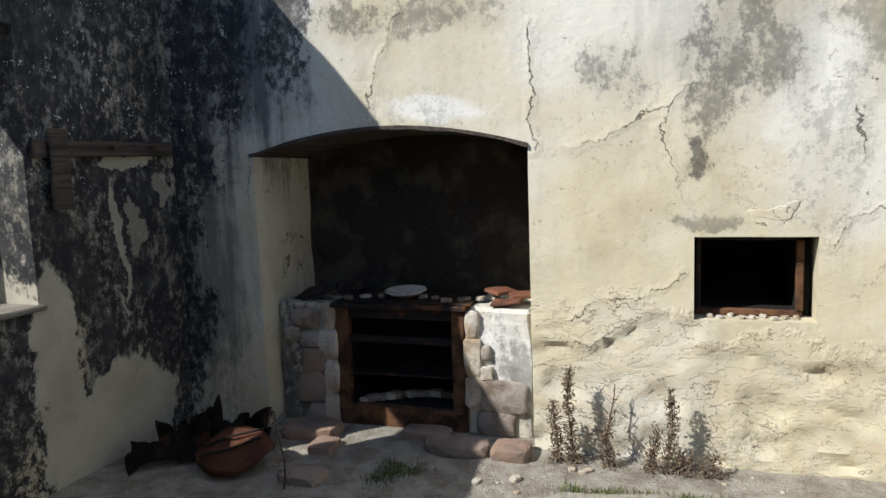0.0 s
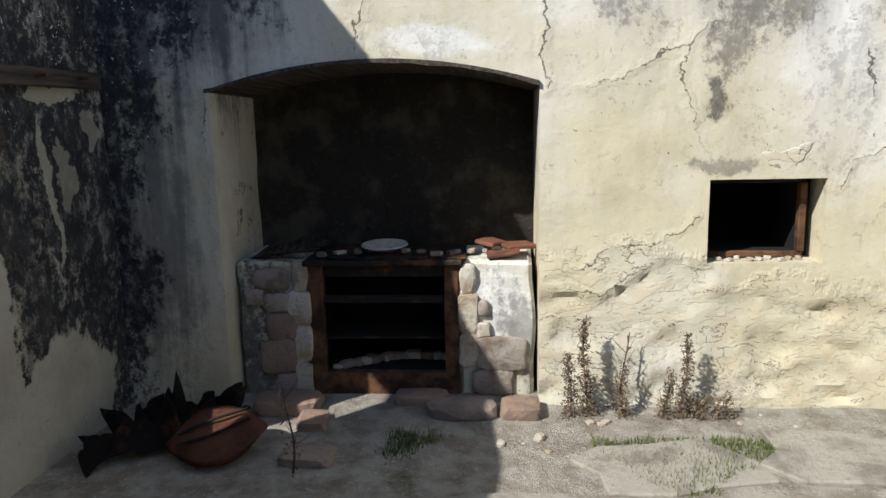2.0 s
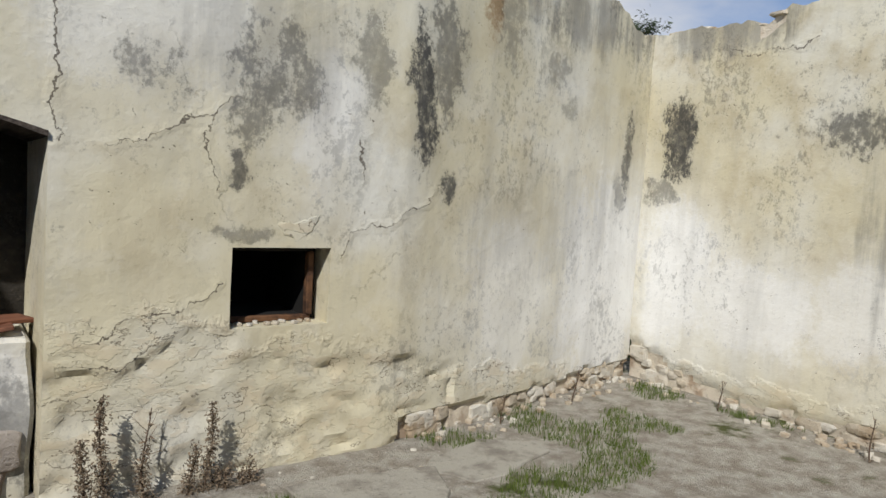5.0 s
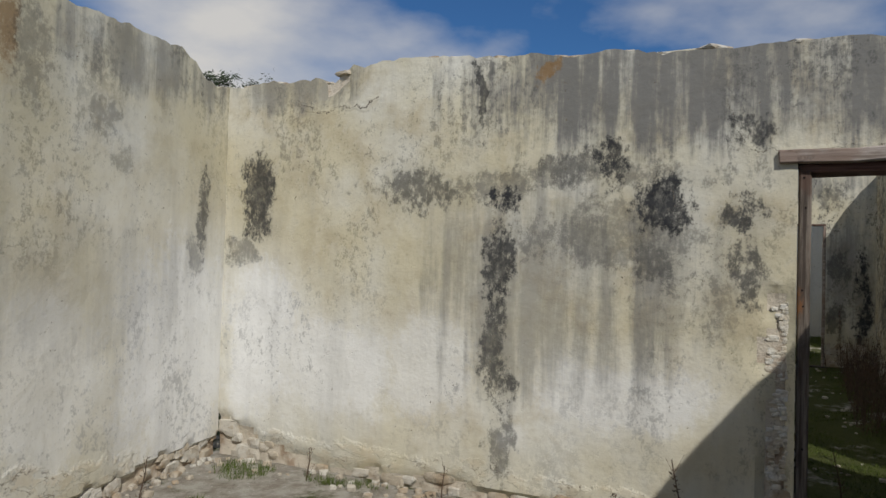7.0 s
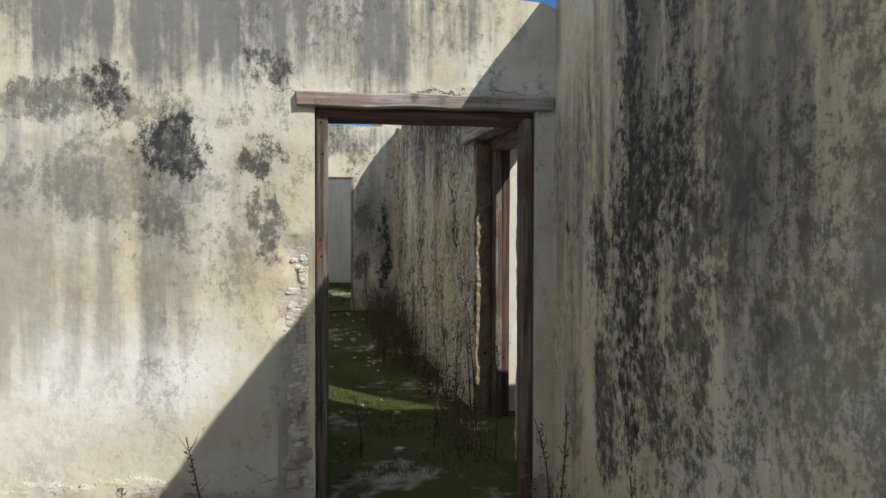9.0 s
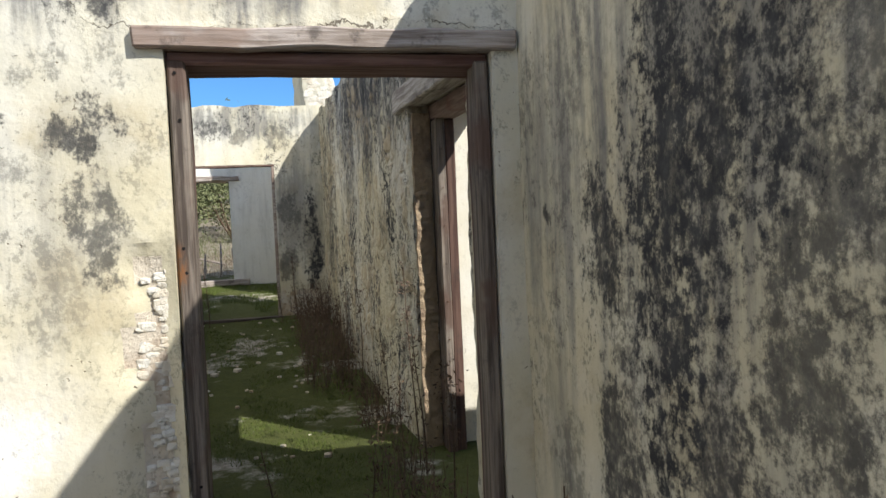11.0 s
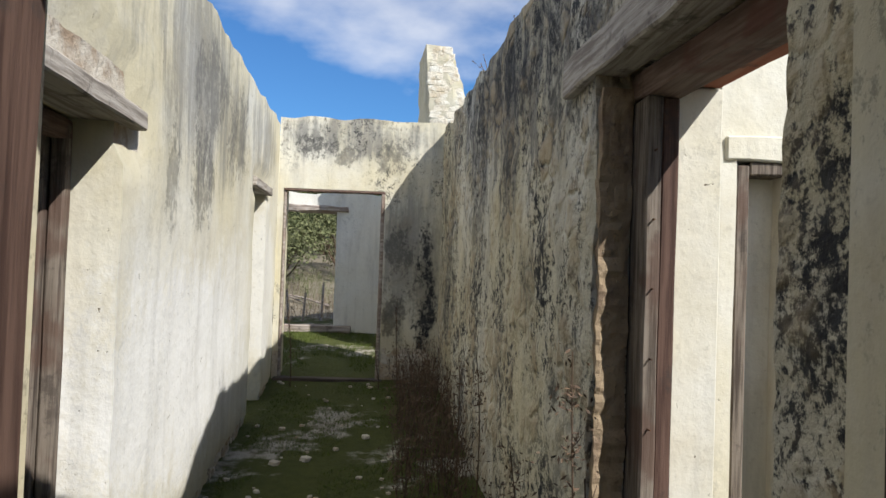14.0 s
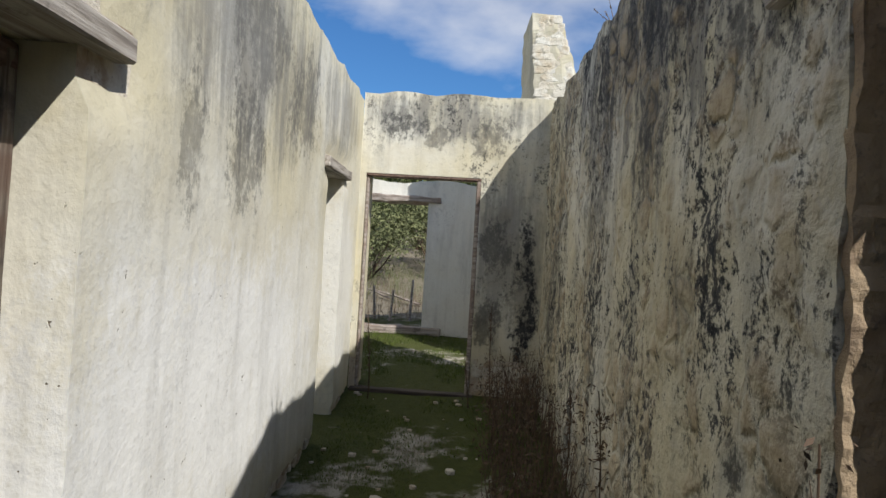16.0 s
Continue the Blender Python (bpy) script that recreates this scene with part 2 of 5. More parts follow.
def wood_mat(name, a, b, axis=2, rust=0.0, paint=None):
    k = Mat(name, 0.82)
    st = [14.0, 14.0, 14.0]
    st[axis] = 0.7
    g = k.noise(3.0, 8, 0.65, stretch=tuple(st))
    big = k.noise(2.5, 4, 0.6)
    col = k.mix(k.band(g, 0.36, 0.64), a, b)
    if paint:
        col = k.mix(k.math("MULTIPLY", k.band(big, 0.5, 0.62), 0.7), col, paint)
    col = k.mix(k.math("MULTIPLY", k.band(k.noise(5, 6, 0.7, shift=(4, 4, 4)), 0.56, 0.66), 0.6), col, (0.05, 0.04, 0.035))
    if rust:
        col = k.mix(k.math("MULTIPLY", k.band(k.vec("LENGTH", k.vec("DIVIDE", k.vec("SUBTRACT", k.pos, (3.85, 0.06, 1.4)), (0.12, 0.035, 0.11))), 1.2, 0.3), k.math("MULTIPLY", k.band(k.noise(22, 5, 0.7, stretch=(1, 1, 0.4)), 0.38, 0.6), rust)), col, (0.2, 0.085, 0.03))
    return k.done(col, k.bump(g, 0.6, 0.008))


def ground_mat():
    k = Mat("earth_and_moss", 0.96)
    a = k.noise(1.1, 5, 0.6)
    b = k.noise(7, 6, 0.65)
    f = k.noise(45, 5, 0.7)
    col = k.mix(k.band(b, 0.35, 0.65), (0.38, 0.355, 0.3), (0.23, 0.2, 0.16))
    col = k.mix(k.band(f, 0.58, 0.68), col, (0.5, 0.48, 0.43))
    sx = k.t.nodes.new("ShaderNodeSeparateXYZ")
    k.t.links.new(k.pos, sx.inputs[0])
    hall = k.math("MULTIPLY", k.band(sx.outputs[0], 3.2, 4.2), k.band(sx.outputs[0], 17, 15))
    hall = k.math("ADD", k.math("MULTIPLY", hall, 0.23), a)
    hall = k.math("SUBTRACT", hall, k.math("MULTIPLY", k.band(sx.outputs[0], 15, 16), 0.1))
    hall = k.math("SUBTRACT", hall, k.math("MULTIPLY", k.band(sx.outputs[1], 2.7, 3.3), 0.06))
    m = k.band(k.math("ADD", hall, k.math("MULTIPLY", b, 0.35)), 0.74, 0.86)
    col = k.mix(k.math("MULTIPLY", k.band(sx.outputs[0], 14.8, 16.5), 0.7), col, k.mix(b, (0.13, 0.1, 0.06), (0.2, 0.17, 0.11)))
    moss = k.mix(k.noise(16, 4, 0.6), (0.034, 0.045, 0.01), (0.095, 0.105, 0.026))
    col = k.mix(m, col, moss)
    return k.done(col, k.bump(k.math("ADD", f, b), 0.8, 0.03))


def on_x(some):
    """Stains of a wall that runs along x: (x, z, width, height, weight)."""
    return [((x, 3.68, z), (w, 9, h), v) for x, z, w, h, v in some]


def on_y(some):
    """Stains of a wall that runs along y: (y, z, width, height, weight)."""
    return [((3.8, y, z), (20, w, h), v) for y, z, w, h, v in some]


def runs(some):
    return [[(x, 0, z) for x, z in run] for run in some]


M_north = plaster("limewash_fireplace_wall",
    on_x([(-3.06, 0.95, 0.16, 1.1, 0.97), (-2.85, 2.35, 0.42, 0.55, 0.95), (-2.32, 2.3, 0.24, 0.3, 0.85), (-2.98, 1.6, 0.2, 0.5, 0.93), (-1.86, 2.4, 0.16, 0.1, 0.6), (-1.35, 2.38, 0.3, 0.1, 0.5),
          (-0.43, 2.0, 0.14, 0.17, 0.55), (-0.03, 1.62, 0.055, 0.12, 0.75), (0.05, 2.0, 0.12, 0.3, 0.6), (0.02, 1.26, 0.13, 0.05, 0.5), (0.26, 2.12, 0.12, 0.2, 0.55), (1.25, 1.58, 0.07, 0.12, 0.8),
          (1.08, 2.05, 0.12, 0.42, 0.85), (1.3, 2.3, 0.13, 0.35, 0.6), (0.7, 2.2, 0.12, 0.25, 0.5), (3.52, 1.95, 0.09, 0.3, 0.7), (3.4, 1.6, 0.09, 0.18, 0.5), (2.4, 2.43, 0.12, 0.12, 0.45), (2.6, 2.2, 0.1, 0.08, 0.4), (1.9, 2.6, 0.2, 0.3, 0.45)]),
    on_x([(3.3, 0.85, 0.85, 0.95, 1.0), (-1.4, 1.86, 0.3, 0.07, 0.8), (-0.5, 2.3, 0.6, 0.5, 0.45), (0.45, 1.9, 0.18, 0.4, 0.55), (2.0, 0.8, 0.5, 0.6, 0.6), (-2.15, 2.45, 0.06, 0.14, 0.9)]),
    streak=0.14, mould=0.33, cracks=0.3, seed=1.3, warm=0.5, drips=on_x([(2.4, 1.35, 1.0, 0.5, 0.2), (2.9, 2.9, 1.0, 0.3, 0.6), (0.15, 2.3, 0.5, 0.5, 0.3), (-2.75, 2.3, 0.6, 0.8, 0.95), (-2.95, 1.0, 0.3, 1.2, 0.8)]),
    flaking=on_x([(-0.45, 0.35, 0.55, 0.52, 1.0), (0.35, 0.25, 0.8, 0.4, 1.0), (1.6, 0.1, 1.2, 0.28, 1.0), (0.3, 1.33, 0.12, 0.05, 1.0)]), specks=on_x([(-2.95, 2.0, 0.4, 0.75, 1.0)]),
    rust=on_x([(1.67, 2.7, 0.09, 0.22, 0.8)]),
    lines=runs([[(-0.68, 1.62), (-0.45, 1.7), (-0.19, 1.82), (-0.08, 1.92)], [(-0.19, 1.82), (-0.2, 1.63), (-0.15, 1.45)], [(-0.87, 2.25), (-0.83, 1.63)], [(-1.82, 1.83), (-1.76, 2.0), (-1.58, 2.4)],
                [(-0.86, 0.72), (-0.66, 0.74), (-0.52, 0.84), (-0.33, 0.86), (-0.13, 0.98)], [(-0.79, 0.63), (-0.58, 0.58), (-0.41, 0.71)], [(0.55, 1.13), (0.6, 1.28), (0.85, 1.31), (1.22, 1.52)],
                [(0.66, 1.8), (0.68, 1.57)], [(-2.56, 1.66), (-2.55, 0.55)]]))
M_east = plaster("limewash_door_wall",
    on_y([(3.94, 2.08, 0.15, 0.28, 0.85), (4.07, 1.65, 0.12, 0.14, 0.55), (1.87, 2.05, 0.13, 0.12, 0.97), (1.87, 1.6, 0.11, 0.32, 0.85), (1.86, 1.05, 0.1, 0.35, 0.75), (1.84, 0.4, 0.11, 0.24, 0.6), (2.42, 2.1, 0.3, 0.14, 0.7),
          (1.42, 2.2, 0.2, 0.12, 0.7), (1.13, 2.2, 0.13, 0.14, 0.9), (0.78, 1.97, 0.18, 0.18, 0.92), (0.85, 1.62, 0.13, 0.15, 0.6), (0.34, 1.93, 0.13, 0.14, 0.85), (0.32, 1.6, 0.09, 0.22, 0.75), (1.25, 1.8, 0.3, 0.12, 0.5), (0.32, 2.4, 0.13, 0.12, 0.8), (2.03, 2.72, 0.03, 0.25, 0.8), (1.6, 2.15, 1.2, 0.1, 0.55), (1.1, 1.8, 0.6, 0.18, 0.45)]),
    on_y([(3.85, 0.95, 0.45, 0.65, 1.0), (3.1, 0.8, 0.6, 0.42, 0.85), (2.35, 0.85, 0.38, 0.4, 0.75), (1.05, 0.78, 0.6, 0.26, 0.8), (1.75, 0.45, 0.12, 0.1, 0.4)]),
    streak=0.14, mould=0.4, cracks=0.12, seed=4.1, warm=0.75, drips=on_y([(0.7, 2.75, 1.75, 0.5, 0.9), (3.6, 3.0, 0.7, 0.25, 0.6), (1.6, 1.4, 0.8, 0.8, 0.5), (0.7, 1.5, 0.4, 0.6, 0.4)]), flaking=on_y([(2.0, 0.05, 3.0, 0.2, 0.8)]),
    rust=on_y([(1.54, 2.87, 0.03, 0.11, 0.8)]), flat=(0, 1, 1),
    lines=[[(0, 0.32, 2.285), (0, 0.12, 2.275), (0, -0.2, 2.3), (0, -0.55, 2.29), (0, -0.8, 2.315), (0, -1.25, 2.295)], [(0, 0.32, 2.29), (0, 0.42, 2.45), (0, 0.44, 2.62)], [(0, 3.6, 2.85), (0, 3.3, 2.7), (0, 2.85, 2.78)]])
M_west = plaster("sooty_limewash", on_y([(3.4, 1.2, 0.7, 1.5, 0.99), (2.9, 2.4, 1.0, 1.1, 0.99), (2.8, 1.3, 0.5, 0.6, 0.97), (1.6, 1.0, 0.6, 1.2, 0.85), (2.3, 0.5, 0.12, 0.5, 0.9)]), [], streak=0.9, mould=0.95, cracks=0.1, seed=7.7, spread=0.12, drips=on_y([(2.9, 1.9, 2.5, 2.5, 0.8)]),
    bare=on_y([(2.68, 0.5, 0.17, 0.72, 1.0), (3.08, 0.08, 0.46, 0.52, 1.0), (3.3, 1.6, 0.26, 0.055, 0.9), (3.17, 1.2, 0.035, 0.33, 0.7), (3.3, 1.25, 0.05, 0.2, 0.45), (3.52, 1.42, 0.06, 0.1, 0.6)]), specks=on_y([(3.1, 2.1, 0.9, 0.8, 1.0)]))
M_south = plaster("mouldy_limewash",
    on_x([(2.75, 1.3, 0.24, 0.95, 0.97), (2.72, 2.3, 0.22, 0.35, 0.9), (2.45, 1.7, 0.25, 0.55, 0.92), (2.5, 0.9, 0.3, 0.4, 0.85), (2.25, 1.3, 0.25, 0.7, 0.8), (3.12, 1.45, 0.14, 0.3, 0.9), (3.0, 0.8, 0.2, 0.4, 0.85), (3.83, 1.55, 0.04, 0.14, 0.75), (3.5, 1.55, 0.03, 0.07, 0.85), (2.0, 1.7, 0.2, 0.5, 0.6), (2.2, 2.5, 0.4, 0.25, 0.8), (1.3, 1.3, 0.5, 0.8, 0.6), (3.45, 0.7, 0.12, 0.3, 0.5)]),
    [], streak=0.5, mould=0.6, cracks=0.3, seed=2.9, warm=0.6, spread=0.02, drips=on_x([(2.3, 2.2, 1.4, 1.2, 0.75), (3.5, 1.8, 0.5, 0.9, 0.6)]))
M_left = plaster("limewash_passage", on_x([(7.5, 2.05, 0.3, 0.35, 0.55), (6.8, 2.0, 0.12, 0.3, 0.5), (8.6, 2.45, 0.5, 0.35, 0.5), (7.7, 2.6, 0.5, 0.25, 0.45)]),
    on_x([(7.4, 0.95, 2.0, 0.7, 1.0), (10.5, 1.3, 0.6, 0.9, 0.7), (8.8, 1.2, 0.8, 0.6, 0.6)]), streak=0.2, mould=0.12, cracks=0.08, seed=5.5, warm=0.35, drips=on_x([(7.6, 2.6, 1.6, 0.7, 0.6), (10.0, 2.7, 1.2, 0.4, 0.5)]))
M_right = plaster("rough_render_passage", on_x([(7.6, 2.7, 1.6, 0.35, 0.92), (7.5, 2.1, 0.3, 0.5, 0.75), (8.6, 2.1, 0.5, 0.7, 0.6), (6.3, 2.3, 0.3, 0.4, 0.7), (6.35, 1.05, 0.12, 0.12, 0.8), (10.3, 1.6, 0.5, 1.2, 0.75), (6.9, 1.5, 0.14, 0.25, 0.6), (7.9, 1.3, 0.2, 0.2, 0.5), (5.9, 2.5, 0.3, 0.25, 0.7)]),
    [], streak=0.35, mould=0.95, cracks=0.1, seed=8.8, warm=0.85, grain=3.2, rustic=1.0, spread=0.045, drips=on_x([(7.6, 2.7, 3.0, 0.9, 0.8)]))
M_far = plaster("limewash_end_wall", on_y([(-0.76, 1.15, 0.11, 0.7, 0.98), (-0.5, 1.75, 0.15, 0.3, 0.6), (0.45, 2.85, 0.25, 0.14, 0.75), (-0.4, 2.75, 0.2, 0.2, 0.6), (0.05, 2.7, 0.16, 0.12, 0.6), (-0.45, 0.95, 0.12, 0.2, 0.6)]), [], streak=0.3, mould=0.85, cracks=0.2, seed=3.2, warm=0.5, drips=on_y([(0, 2.95, 1.2, 0.3, 0.7), (-0.6, 1.6, 0.4, 1.0, 0.6)]))
M_plain = plaster("weathered_limewash", [], [((14, 0.2, 1.4), (2, 2, 2), 0.6), ((6.2, -2, 1.4), (2, 2, 2), 0.25)], streak=0.25, mould=0.2, cracks=0.1, seed=6.1)
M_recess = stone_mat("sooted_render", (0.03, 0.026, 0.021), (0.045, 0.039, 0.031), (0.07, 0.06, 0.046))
M_rubble = stone_mat("rubble_core", (0.5, 0.42, 0.31), (0.6, 0.55, 0.46), (0.36, 0.27, 0.19))
M_stone = stone_mat("lime_rubble_stone", (0.46, 0.4, 0.31), (0.56, 0.53, 0.46), (0.36, 0.28, 0.19))
M_chalk = stone_mat("limewashed_rubble", (0.6, 0.56, 0.47), (0.66, 0.64, 0.57), (0.5, 0.43, 0.32))
M_brown = stone_mat("brown_field_stone", (0.27, 0.2, 0.15), (0.36, 0.32, 0.28), (0.17, 0.13, 0.1))
M_hearth = stone_mat("reddish_hearth_stone", (0.29, 0.2, 0.15), (0.29, 0.24, 0.2), (0.19, 0.15, 0.12))
M_slab = stone_mat("grey_cement_slab", (0.27, 0.255, 0.215), (0.33, 0.31, 0.26), (0.2, 0.18, 0.15))
M_ground = ground_mat()
M_frame = wood_mat("weathered_red_brown_wood", (0.065, 0.05, 0.04), (0.22, 0.185, 0.15), 2, rust=0.9, paint=(0.1, 0.058, 0.043))
M_beam = wood_mat("grey_weathered_lintel", (0.2, 0.16, 0.13), (0.42, 0.37, 0.33), 1, paint=(0.22, 0.155, 0.12))
M_beam_x = wood_mat("bleached_lintel", (0.22, 0.19, 0.16), (0.46, 0.42, 0.37), 0)
M_dark = wood_mat("dark_old_timber", (0.035, 0.028, 0.024), (0.1, 0.08, 0.065), 1)


# ---- builders ----
def finish(name, bm, material, parent=None, label="", smooth=False):
    me = bpy.data.meshes.new(name)
    bm.normal_update()
    bm.to_mesh(me)
    bm.free()
    for m in material if isinstance(material, (list, tuple)) else [material]:
        me.materials.append(m)
    if smooth:
        me.polygons.foreach_set("use_smooth", [True] * len(me.polygons))
    ob = new(name, me)
    if parent is not None:
        ob.parent = parent
    if label:
        ob["label"] = label
    return ob


def part(name, bm, material, parent, label="", smooth=False):
    return finish(name, bm, material, parent, label, smooth)


def empty(name, label, category, group="", kind="", at=(0, 0, 0)):
    ob = new(name)
    ob.location = at
    return tagged(ob, label, category, group, kind)


def wear_box(lo, hi, cuts=3, wear=0.006, bevel=0.008, seed=0.0):
    """A beam or board with worn, slightly uneven edges."""
    bm = bmesh.new()
    bmesh.ops.create_cube(bm, size=1.0)
    size = Vector(hi) - Vector(lo)
    for v in bm.verts:
        v.co = Vector(lo) + Vector((v.co.x + 0.5, v.co.y + 0.5, v.co.z + 0.5)) * size
    axis = max(range(3), key=lambda i: size[i])
    long_edges = [e for e in bm.edges if abs((e.verts[0].co - e.verts[1].co)[axis]) > 1e-4]
    bmesh.ops.subdivide_edges(bm, edges=long_edges, cuts=max(1, cuts), use_grid_fill=True)
    if bevel:
        bmesh.ops.bevel(bm, geom=[e for e in bm.edges if e.calc_face_angle(0) > 0.5], offset=min(bevel, 0.3 * min(size)), segments=1, affect="EDGES")
    for v in bm.verts:
        v.co += wear * noise.noise_vector(v.co * 5 + Vector((seed, seed, seed)))
    return bm


def rock(size, seed, rough=0.25, sub=2):
    bm = bmesh.new()
    bmesh.ops.create_icosphere(bm, subdivisions=sub, radius=0.5)
    for v in bm.verts:
        c = v.co.normalized()
        c = Vector([math.copysign(abs(a) ** 0.42, a) for a in c]) * 0.5
        c *= 1 + rough * noise.noise(c * 2.2 + Vector((seed * 3.1, seed, 0)))
        v.co = Vector((c.x * size[0], c.y * size[1], c.z * size[2]))
    return bm


def line_at(path, s):
    """The point and the direction at the distance s along a plan line."""
    for (ax, ay), (bx, by) in zip(path, path[1:]):
        n = math.hypot(bx - ax, by - ay)
        if s <= n + 1e-6 or (bx, by) == tuple(path[-1]):
            return ax + (bx - ax) * s / n, ay + (by - ay) * s / n, (bx - ax) / n, (by - ay) / n
        s -= n


def ticks(a, b, step, must):
    some = sorted({a, b, *[m for m in must if a < m < b]})
    out = []
    for p, q in zip(some, some[1:]):
        n = max(1, round((q - p) / step))
        out += [p + (q - p) * i / n for i in range(n)]
    return out + [b]


def build_wall(name, label, path, thick, top, material, openings=(), step=0.09, split=None, head=None, depth=None, broken=None, side=1, base=-0.3):
    """A wall along a plan line whose seen face lies on the line; side=1: the body lies to the left of the line's direction. openings: s0, s1, z0, z1.
    top, head (rise of an opening's head) and broken (height up to which the plaster fell off) are functions of s."""
    length = sum(math.dist(a, b) for a, b in zip(path, path[1:]))
    marks = [o[0] for o in openings] + [o[1] for o in openings]
    run = 0.0
    for a, b in zip(path[:-2], path[1:-1]):
        run += math.dist(a, b)
        marks.append(run)
    ss = ticks(0.0, length, step, marks)
    split = split or max([o[3] for o in openings], default=2.0)
    zs = ticks(base, split, step, [z for o in openings for z in o[2:]]) + ticks(split, split + 1.0, 0.12, [])[1:]
    bm = bmesh.new()
    front, back = {}, {}

    def hole(i, j):
        s, z = (ss[i] + ss[i + 1]) / 2, (zs[j] + zs[j + 1]) / 2
        return any(o[0] < s < o[1] and o[2] < z < o[3] for o in openings)

    for i, s in enumerate(ss):
        x, y, dx, dy = line_at(path, s)
        nx, ny = -dy * side, dx * side
        rise = head(s) if head else 0.0
        for j, z in enumerate(zs):
            zz = z
            if rise and z > 0.9:
                zz = z + rise * min(1.0, (z - 0.9) / (split - 0.9))
            if z > split:
                zz = split + rise + (z - split) * (top(s) - split - rise)
            p = Vector((x, y, zz))
            d = 0.014 * noise.noise(p * 1.3 + Vector((thick * 9, 0, 0))) + 0.006 * noise.noise(p * 5)
            if depth:
                d += depth(s, zz)
            if broken and broken(s, zz):
                d += 0.035 + 0.02 * noise.noise(p * 9)
            last = 0.03 * noise.noise(p * 4) if j == len(zs) - 1 else 0.0
            front[i, j] = bm.verts.new((x + nx * d, y + ny * d, zz + last))
            back[i, j] = bm.verts.new((x + nx * thick, y + ny * thick, zz + 1.5 * last))
    for i in range(len(ss) - 1):
        for j in range(len(zs) - 1):
            if hole(i, j):
                continue
            f = bm.faces.new([front[i, j], front[i + 1, j], front[i + 1, j + 1], front[i, j + 1]])
            f.smooth = True
            if broken and broken(ss[i], front[i, j].co.z) and broken(ss[i + 1], front[i + 1, j + 1].co.z):
                f.material_index = 1
            bm.faces.new([back[i, j + 1], back[i + 1, j + 1], back[i + 1, j], back[i, j]])
            for (a, b), (m, n) in (((i, j), (i + 1, j)), ((i + 1, j), (i + 1, j + 1)), ((i + 1, j + 1), (i, j + 1)), ((i, j + 1), (i, j))):
                oi, oj = {0: (i, j - 1), 1: (i + 1, j), 2: (i, j + 1), 3: (i - 1, j)}[[(i, j), (i + 1, j), (i + 1, j + 1), (i, j + 1)].index((a, b))]
                if oi < 0 or oj < 0 or oi >= len(ss) - 1 or oj >= len(zs) - 1 or hole(oi, oj):
                    bm.faces.new([front[a, b], back[a, b], back[m, n], front[m, n]])
    bmesh.ops.recalc_face_normals(bm, faces=bm.faces)
    for e in bm.edges:
        if e.calc_face_angle(0) > 0.6:
            e.smooth = False
    ob = finish(name, bm, [material, M_rubble])
    return tagged(ob, label, "wall", kind="structure")


def ragged(base, amp, seed, freq=1.6):
    return lambda s: base + amp * noise.noise(Vector((s * freq, seed, 0))) + 0.35 * amp * noise.noise(Vector((s * freq * 4, seed, 3)))


# ---- ground ----
def ground_z(x, y):
    z = 0.075 * max(0.0, min(x, 15.0) - 7.3)
    z += 0.03 * noise.noise(Vector((x * 0.9, y * 0.9, 0))) + 0.012 * noise.noise(Vector((x * 4, y * 4, 2)))
    far = max(0.0, x - 15.5)
    z += min(9.0, 0.10 * far) + (0.25 * noise.noise(Vector((x * 0.4, y * 0.4, 7))) if far > 0.5 else 0)
    return z


xs = [-400, -150, -60, -25, -10, -5] + [-3.6 + 0.13 * i for i in range(155)] + [17 + 0.6 * i for i in range(20)] + [30, 34, 40, 50, 70, 110, 200, 450]
ys = [-450, -200, -90, -40, -20, -12, -8] + [-5.4 + 0.14 * i for i in range(76)] + [6, 7, 8, 10, 13, 18, 25, 40, 80, 200, 450]
bm = bmesh.new()
grid = [[bm.verts.new((x, y, ground_z(x, y))) for y in ys] for x in xs]
for i in range(len(xs) - 1):
    for j in range(len(ys) - 1):
        bm.faces.new([grid[i][j], grid[i + 1][j], grid[i + 1][j + 1], grid[i][j + 1]]).smooth = True
tagged(finish("ground", bm, M_ground), "bare gravelly earth with patches of green moss", "ground", kind="structure")

# ---- walls ----
N_PATH = [(-3.1, 3.68), (0.95, 3.68), (3.83, 4.27)]


def arch(s):
    u = (s - 1.395) / 0.825
    return 0.125 * (1 - u * u) if abs(u) < 1 else 0.0


def edge(s, a, b, f, seed):
    return a + b * noise.noise(Vector((s * f, seed, 0))) + 0.4 * b * noise.noise(Vector((s * f * 3.5, seed, 5)))


def broken_north(s, z):
    return s > 4.15 and z < edge(s, 0.13, 0.07, 1.8, 4) + 0.03 * max(0, s - 5.8)


def relief_north(s, z):
    """Layers of plaster fallen away low beside the recess."""
    if not 2.2 < s < 4.6:
        return 0.0
    lip = 0.6 + 0.1 * noise.noise(Vector((s * 3, 8, 0))) + 0.16 * min(1, max(0, (s - 2.5) / 0.5)) * (s < 3.05) - 0.12 * max(0, s - 3.4)
    if z > lip:
        return 0.0
    a = noise.noise(Vector((s * 4, z * 8, 3)))
    return 0.014 + 0.016 * abs(a) + 0.012 * noise.noise(Vector((s * 11, z * 22, 5))) + (0.014 if a > 0.2 else 0)


